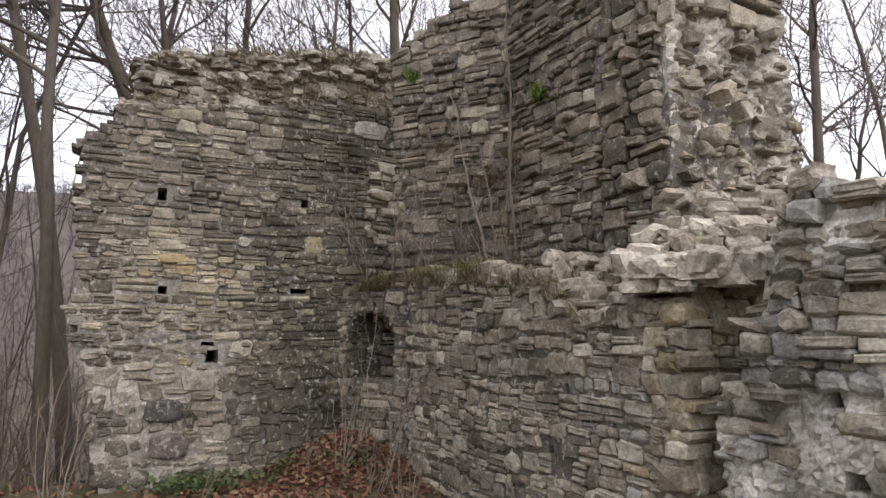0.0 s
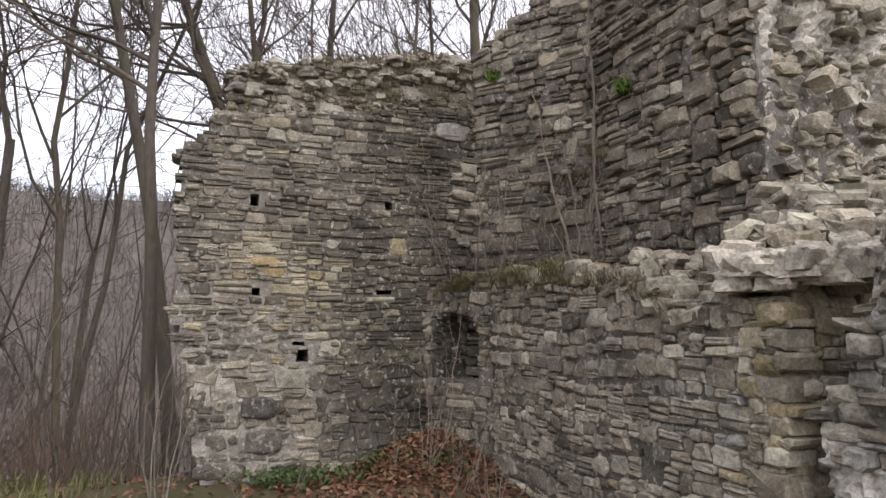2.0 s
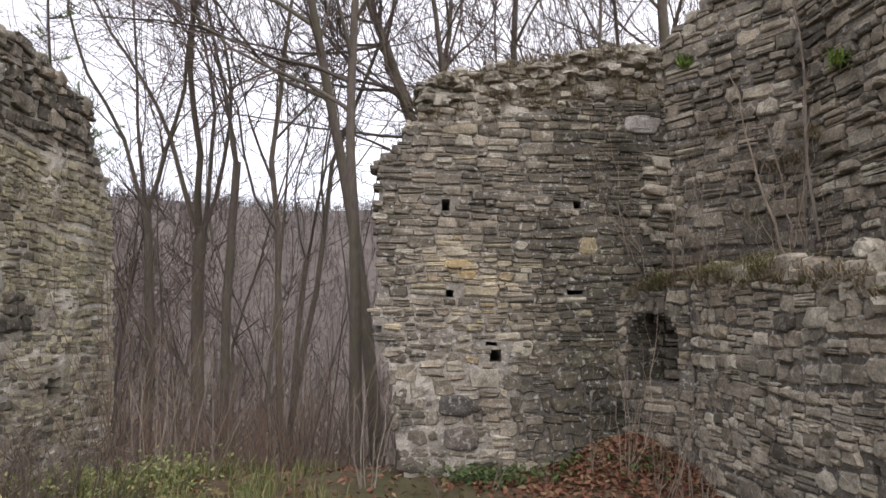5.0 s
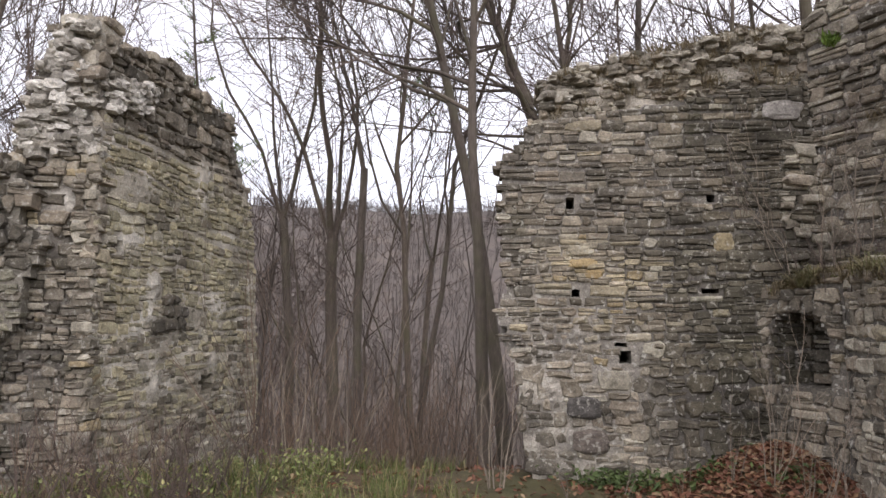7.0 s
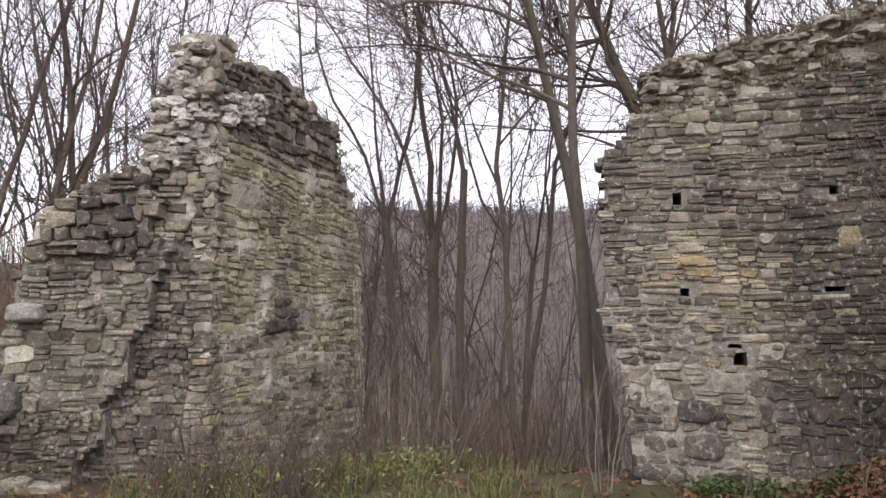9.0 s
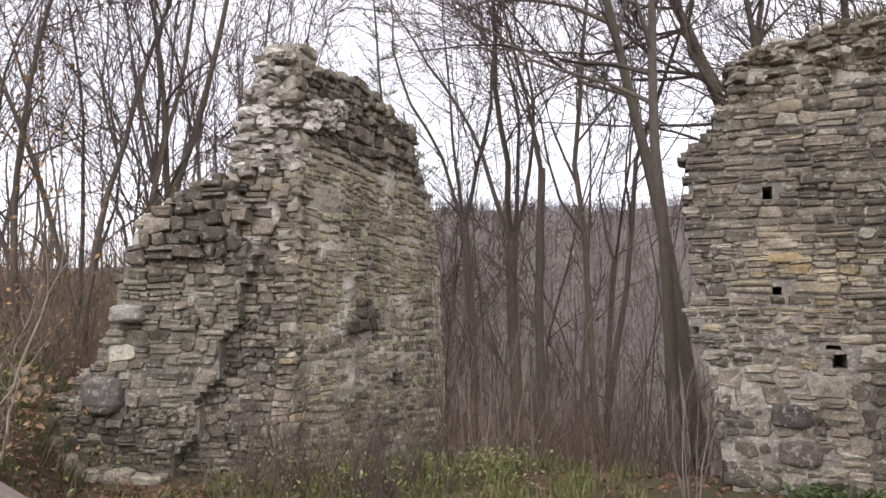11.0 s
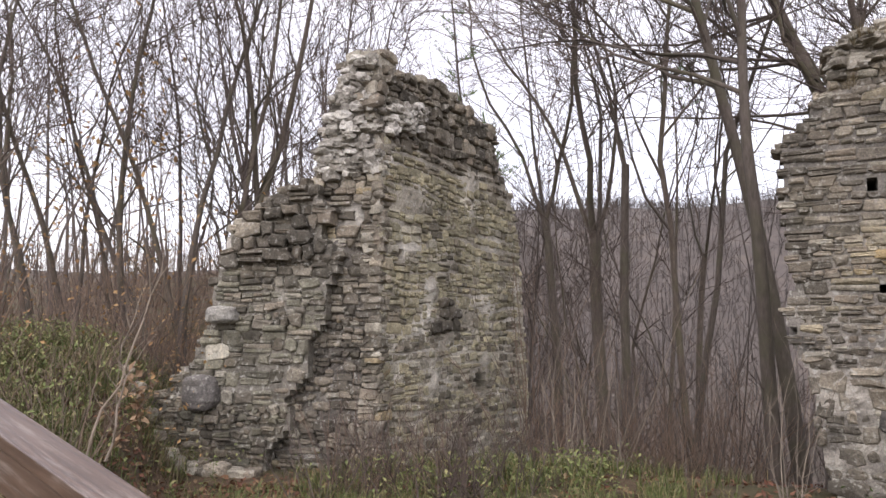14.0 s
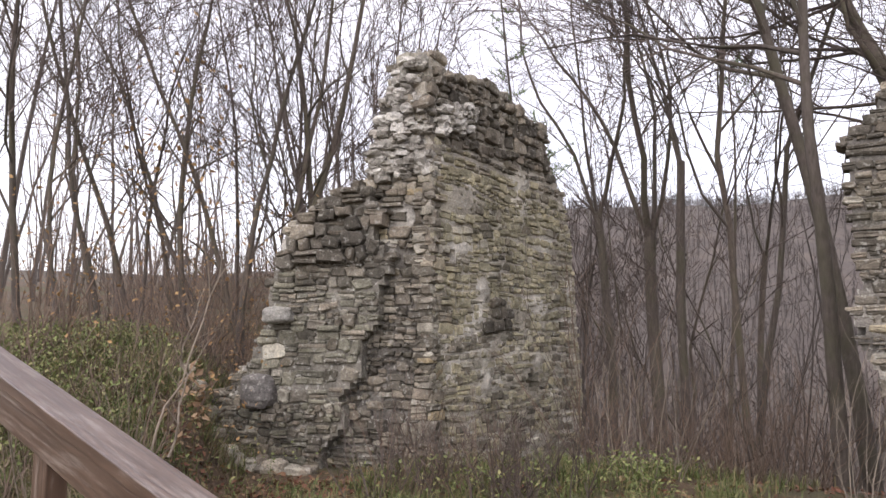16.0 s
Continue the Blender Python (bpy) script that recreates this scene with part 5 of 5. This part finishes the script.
for k in range(4):
    u = vr.uniform(0.0, 0.9)
    dead_stem(F_U2.at(u, vr.uniform(2.4, 2.9), vr.uniform(0.1, 0.3)), F_U2.at(u + vr.uniform(-0.3, 0.5), vr.uniform(3.4, 4.8), vr.uniform(0.05, 0.3)), vr.uniform(0.005, 0.009), 60 + k, "thin bare stem trailing across the upper wall")
for k in range(6):
    dead_stem(F_B.at(vr.uniform(2.9, 3.4), vr.uniform(2.4, 3.2), 0.2), F_B.at(vr.uniform(2.2, 3.0), vr.uniform(3.6, 4.9), 0.12), vr.uniform(0.004, 0.008), 80 + k, "thin reddish stem hanging down the wall corner")


def blades(name, label, category, spots, material, size, width, bend, seed, kind="stuff"):
    """Many narrow blades, each from a spot (x, y, z)."""
    r = random.Random(seed)
    b = Build()
    for x, y, z in spots:
        h, a = size * r.uniform(0.5, 1.3), r.uniform(0, 6.28)
        dx, dy, w = math.cos(a), math.sin(a), width * r.uniform(0.6, 1.3)
        k = bend * r.uniform(0.3, 1.3) * h
        o = len(b.v)
        b.v += [(x - dy * w, y + dx * w, z), (x + dy * w, y - dx * w, z), (x + dx * k * 0.4 + dy * w * 0.7, y + dy * k * 0.4 - dx * w * 0.7, z + h * 0.6),
                (x + dx * k * 0.4 - dy * w * 0.7, y + dy * k * 0.4 + dx * w * 0.7, z + h * 0.6), (x + dx * k, y + dy * k, z + h * (1 - 0.35 * bend))]
        b.f += [(o, o + 1, o + 2, o + 3), (o + 3, o + 2, o + 4)]
    return tagged(new(name, b.mesh(name, material)), label, category, "", kind)


def leaves(name, label, category, spots, material, size, seed, lift=0.5, kind="stuff"):
    """Small folded leaves lying or standing at the spots."""
    r = random.Random(seed)
    b = Build()
    for x, y, z in spots:
        m = pose(x, y, z, r.uniform(-60, 60) * lift, r.uniform(-60, 60) * lift, r.uniform(0, 360))
        s = size * r.uniform(0.5, 1.3)
        o = len(b.v)
        b.v += [tuple(m @ Vector(q)) for q in ((-s, 0, 0), (-s * 0.2, -s * 0.55, s * 0.2), (s, 0, 0.1 * s), (-s * 0.2, s * 0.55, s * 0.2), (0, 0, 0))]
        b.f += [(o, o + 1, o + 4), (o + 1, o + 2, o + 4), (o + 2, o + 3, o + 4), (o + 3, o, o + 4)]
    return tagged(new(name, b.mesh(name, material)), label, category, "", kind)


gr = random.Random(8)


def spots_polar(n, az0, az1, d0, d1, up=0.0):
    out = []
    for _ in range(n):
        p = polar(gr.uniform(az0, az1), gr.uniform(d0, d1))
        out.append((p.x, p.y, height(p.x, p.y) + up * gr.random()))
    return out


def spots_round(n, x, y, sx, sy, up=0.0):
    out = []
    for _ in range(n):
        a, b = gr.gauss(x, sx), gr.gauss(y, sy)
        out.append((a, b, height(a, b) + up * gr.random()))
    return out


clumps = []
for _ in range(230):
    p = polar(gr.uniform(-67, -32), gr.uniform(6.0, 9.8))
    if p.x > -6.2 and gr.random() < 0.6:
        continue
    clumps += spots_round(45, p.x, p.y, 0.12, 0.12)
blades("grass", "tufts of green and straw-coloured autumn grass", "grass", clumps, MAT_GRASS, 0.24, 0.005, 0.8, 1)
clumps = []
for _ in range(420):
    az, d = gr.uniform(-100, -74), gr.uniform(4.5, 15)
    if az > -83 and d < 8.8:
        continue
    p = polar(az, d)
    clumps += spots_round(40, p.x, p.y, 0.15, 0.15)
blades("bank_grass", "long mixed green and dry grass on the bank", "grass", clumps, MAT_GRASS, 0.34, 0.006, 0.8, 2)
clumps = []
for _ in range(190):
    az, d = gr.uniform(-100, -73), gr.uniform(5.5, 12.5)
    if az > -83 and d < 8.8:
        continue
    p = polar(az, d)
    clumps += spots_round(40, p.x, p.y, 0.2, 0.2)
foot = []
for _ in range(120):
    p = polar(gr.uniform(-84, -65), gr.uniform(5.6, 8.4))
    foot += spots_round(26, p.x, p.y, 0.13, 0.13)
blades("foot_grass", "short faded grass at the foot of the ruined wall", "grass", foot, MAT_GRASS, 0.13, 0.005, 1.2, 14)
blades("dry_bank_grass", "withered straw-brown grass lying over the bank", "grass", clumps, MAT_DRY, 0.4, 0.005, 1.6, 13)
leaves("leaf_litter", "fallen reddish-brown leaves heaped in the corner", "leaves", spots_round(5200, -1.45, 8.3, 0.75, 0.5, 0.05) + spots_polar(5000, -100, 10, 4, 11, 0.04) + spots_polar(1500, -84, -64, 5.5, 8.5, 0.04), MAT_LITTER, 0.045, 3, 0.7)
ivy = spots_round(650, -2.65, 7.8, 0.35, 0.14, 0.2) + spots_round(110, -1.8, 8.1, 0.16, 0.12, 0.18) + spots_round(60, -1.0, 8.0, 0.15, 0.12, 0.16)
leaves("ground_ivy", "low green ivy at the foot of the wall", "ivy", ivy, MAT_IVY, 0.04, 4, 0.9)
bush = []
for az, d, n in [(-52, 7.6, 260), (-56, 7.4, 260), (-44.5, 8.2, 380), (-42.5, 8.4, 240), (-61, 7.4, 160), (-88, 8.0, 900), (-92, 8.5, 1200), (-85, 11.0, 500), (-95, 7.5, 900), (-90, 10.5, 1200), (-94, 11.5, 1000), (-87, 13.0, 600), (-97, 9.5, 700), (-82, 11.5, 250), (-97, 8.0, 1300), (-94, 9.0, 1300), (-91, 10.5, 900), (-78.5, 9.3, 350)]:
    p = polar(az, d)
    wide = 0.3 if d < 8.45 and az > -80 else 0.7
    bush += spots_round(n, p.x, p.y, wide, wide, 0.45)
leaves("low_greenery", "low yellow-green leafy weeds among the grass", "weeds", bush, leaf_material("yellow_green_leaves", [(0, (0.12, 0.155, 0.045)), (0.6, (0.19, 0.22, 0.075)), (1, (0.3, 0.28, 0.12))]), 0.026, 5, 1.0)


def ledge_spots(face, u0, u1, z, out0, out1, n, slope=0.0):
    return [face.at(u, z + slope * (u - u0) + gr.uniform(-0.03, 0.05), gr.uniform(out0, out1)) for u in (gr.uniform(u0, u1) for _ in range(n))]


dry = ledge_spots(F_A0, 0.1, 1.0, 2.36, -0.6, 0.05, 1500, 0.2) + ledge_spots(F_A1, 0.0, 2.9, 2.5, -0.6, 0.05, 3800, -0.05) + ledge_spots(F_A1, 2.8, 3.5, 2.3, -0.5, 0.05, 700, -0.45)
for _ in range(34):
    u = gr.uniform(0.5, 3.4)
    dry += ledge_spots(F_B, u, u + gr.uniform(0.05, 0.3), 4.62 + 0.13 * u + gr.uniform(-0.1, 0.6), -0.06, 0.03, 28, 0.13)
dry += ledge_spots(F_B, 1.7, 3.2, 5.4, -0.6, 0.02, 1100, 0.17)
dry += ledge_spots(F_U1, 1.3, 1.7, 3.75, 0.0, 0.1, 160, 0.2) + ledge_spots(F_U1, 0.7, 0.9, 4.3, 0.0, 0.06, 50) + ledge_spots(F_U2, 0.0, 0.4, 4.1, 0.0, 0.1, 150, -0.3)
blades("ledge_grass", "withered brown grass hanging from the wall ledges", "grass", dry, leaf_material("ledge_straw", [(0, (0.13, 0.105, 0.06)), (0.5, (0.21, 0.17, 0.1)), (1, (0.3, 0.245, 0.155))]), 0.17, 0.004, 1.5, 6)
mat = ledge_spots(F_A0, 0.1, 1.0, 2.38, -0.6, 0.02, 700, 0.2) + ledge_spots(F_A1, 0.0, 3.2, 2.52, -0.6, 0.02, 1800, -0.08) + ledge_spots(F_U1, 0.2, 1.7, 2.6, 0.02, 0.5, 900) + ledge_spots(F_U2, 0.0, 1.4, 2.55, 0.02, 0.5, 700)
leaves("ledge_litter", "brown leaf litter and moss on the wall ledge", "leaves", mat, leaf_material("ledge_litter", [(0, (0.09, 0.07, 0.035)), (0.5, (0.14, 0.11, 0.055)), (0.8, (0.12, 0.13, 0.045)), (1, (0.25, 0.19, 0.12))]), 0.04, 9, 1.0)
green = ledge_spots(F_A0, 0.2, 1.0, 2.4, -0.3, 0.12, 1900, 0.2) + ledge_spots(F_A1, 0.0, 1.9, 2.52, -0.4, 0.1, 1900)
green += ledge_spots(F_U1, 0.8, 1.7, 3.1, 0.02, 0.2, 300, 0.3)
green = [(x, y, z + 0.1 * nz(x * 4, y * 4, 3)) for x, y, z in green if nz(x * 3.2, y * 3.2, 2) > 0.02]
blades("moss_tufts", "olive moss and grass along the ledge", "moss", green, leaf_material("olive_tufts", [(0, (0.1, 0.105, 0.04)), (0.5, (0.16, 0.15, 0.065)), (1, (0.24, 0.2, 0.11))]), 0.2, 0.004, 1.7, 7)
for face, u, z, n in [(F_U1, 0.33, 5.35, 90), (F_U2, 0.75, 4.68, 90)]:
    blades("fern_tuft", "fresh green tuft growing in a wall joint", "fern", [tuple(Vector(face.at(u, z, 0.06)) + Vector((gr.gauss(0, 0.05), gr.gauss(0, 0.05), gr.gauss(0, 0.03)))) for _ in range(n)], MAT_FERN, 0.13, 0.01, 1.0, 8, "")


def leaf_cloud(name, label, az, d, z, n, sx, sz, material, size):
    p = polar(az, d)
    return leaves(name, label, "leaves", [(gr.gauss(p.x, sx), gr.gauss(p.y, sx), gr.gauss(z, sz)) for _ in range(n)], material, size, int(n + z), 1.0)


leaf_cloud("withered_leaves", "withered orange-brown leaves hanging on a dead stalk", -79.3, 6.6, 1.35, 75, 0.09, 0.17, leaf_material("tan_withered_leaves", [(0, (0.16, 0.09, 0.045)), (1, (0.32, 0.22, 0.13))]), 0.05)
leaf_cloud("autumn_leaves", "sparse yellow-brown leaves on young trees", -80.5, 14.0, 5.6, 160, 0.8, 0.9, MAT_ORANGE, 0.07)
leaf_cloud("autumn_leaves", "sparse yellow-brown leaves on young trees", -84.0, 13.0, 4.6, 140, 0.9, 0.8, MAT_ORANGE, 0.06)
leaf_cloud("autumn_leaves", "sparse yellow-brown leaves on young trees", -74.8, 12.0, 3.4, 120, 0.5, 0.5, MAT_ORANGE, 0.05)


ochre = []
for _ in range(50):
    p = polar(gr.uniform(-99, -74), gr.uniform(8, 15))
    z0 = height(p.x, p.y) + gr.uniform(0.4, 2.2)
    ochre += [(gr.gauss(p.x, 0.25), gr.gauss(p.y, 0.25), gr.gauss(z0, 0.3)) for _ in range(22)]
leaves("brush_leaves", "sparse ochre leaves left on the brushwood", "leaves", ochre, MAT_ORANGE, 0.032, 12, 1.0)


def make_pine(az, d, z0, tall, seed):
    """A thin young pine with sparse needles."""
    r = random.Random(seed)
    p = polar(az, d)
    base = height(p.x, p.y)
    wood, need = Build(), Build()
    top = z0 + tall - base
    pts, rad = shoot(r, Vector((0, 0, -0.3)), Vector((0, 0, 1)), top, 0.09, 0.015, 14, 0.025, 0.02)
    tube(wood, pts, rad, 6)
    for i in range(int(5 + 6 * tall)):
        t = 1 - (tall / top) * r.random()
        m = min(int(t * 14), 13)
        q = pts[m].lerp(pts[m + 1], t * 14 - m)
        lp, lr = shoot(r, q, sideways(r, Vector((0, 0, 1)), r.uniform(0.8, 1.3)), r.uniform(0.5, 1.3), 0.014, 0.004, 4, 0.1, 0.06)
        tube(wood, lp, lr, 3)
        for j in range(42):
            k = r.randrange(1, 4)
            s = lp[k].lerp(lp[k + 1], r.random())
            e = s + Vector((r.gauss(0, 0.1), r.gauss(0, 0.1), r.gauss(0.05, 0.07)))
            o = len(need.v)
            need.v += [tuple(s), tuple(s + Vector((0.016, 0.016, 0.006))), tuple(e)]
            need.f.append((o, o + 1, o + 2))
    ob = thing("pine_tree", "thin young pine with sparse green needles", "tree", "pines")
    part("trunk", wood, MAT_BARK, ob, smooth=True)
    part("crown", need, MAT_PINE, ob)
    ob.matrix_basis = pose(p.x, p.y, base)


make_pine(-51.4, 16.5, 4.8, 7.5, 61)
make_pine(-52.4, 15.5, 4.6, 1.9, 62)
make_pine(-37.6, 17.0, 7.6, 1.3, 63)


# ---- wooden stair railing ----
def board(a, b, wide, thick, up, name, parent, label="", ends=0.004):
    """A bevelled board from a to b; 'up' is the way its broad top faces."""
    a, b = Vector(a), Vector(b)
    x = (b - a).normalized()
    z = (up - x * up.dot(x)).normalized()
    y = z.cross(x)
    bm = bmesh.new()
    bmesh.ops.create_cube(bm, size=1.0)
    for v in bm.verts:
        v.co = Vector((v.co.x * (b - a).length, v.co.y * wide, v.co.z * thick))
    bmesh.ops.bevel(bm, geom=bm.edges[:], offset=ends, segments=2, affect="EDGES", profile=0.6)
    me = bpy.data.meshes.new(name)
    bm.to_mesh(me)
    bm.free()
    me.materials.append(MAT_WOOD)
    ob = new(name, me)
    m = Matrix((x, y, z)).transposed().to_4x4()
    m.translation = (a + b) / 2
    ob.matrix_basis = m
    ob.parent = parent
    return tagged(ob, label)


rail = thing("stair_railing", "brown-painted wooden stair railing with a broad handrail", "railing")
axis = Vector((0.893, 0.376, -0.244)).normalized()
side = Vector((0.388, -0.922, 0.0)).normalized()
face_up = side.cross(axis).normalized()
if face_up.z < 0:
    face_up = -face_up
middle = Vector((-1.569, 0.313, 1.62))
start, stop = middle - axis * 2.6, middle + axis * 0.45
board(start - face_up * 0.0175, stop - face_up * 0.0175, 0.11, 0.035, face_up, "handrail", rail, "worn handrail with pale scuffed edges")
drop = -side * 0.004 - face_up * 0.108
board(start + drop, stop + drop, 0.12, 0.03, side, "side_board", rail)
for far in (0.79, 2.1):
    q = middle - axis * far - side * 0.035
    board((q.x, q.y, height(q.x, q.y) - 0.3), (q.x, q.y, q.z - 0.045), 0.09, 0.06, side, "post", rail, "reddish-brown post")
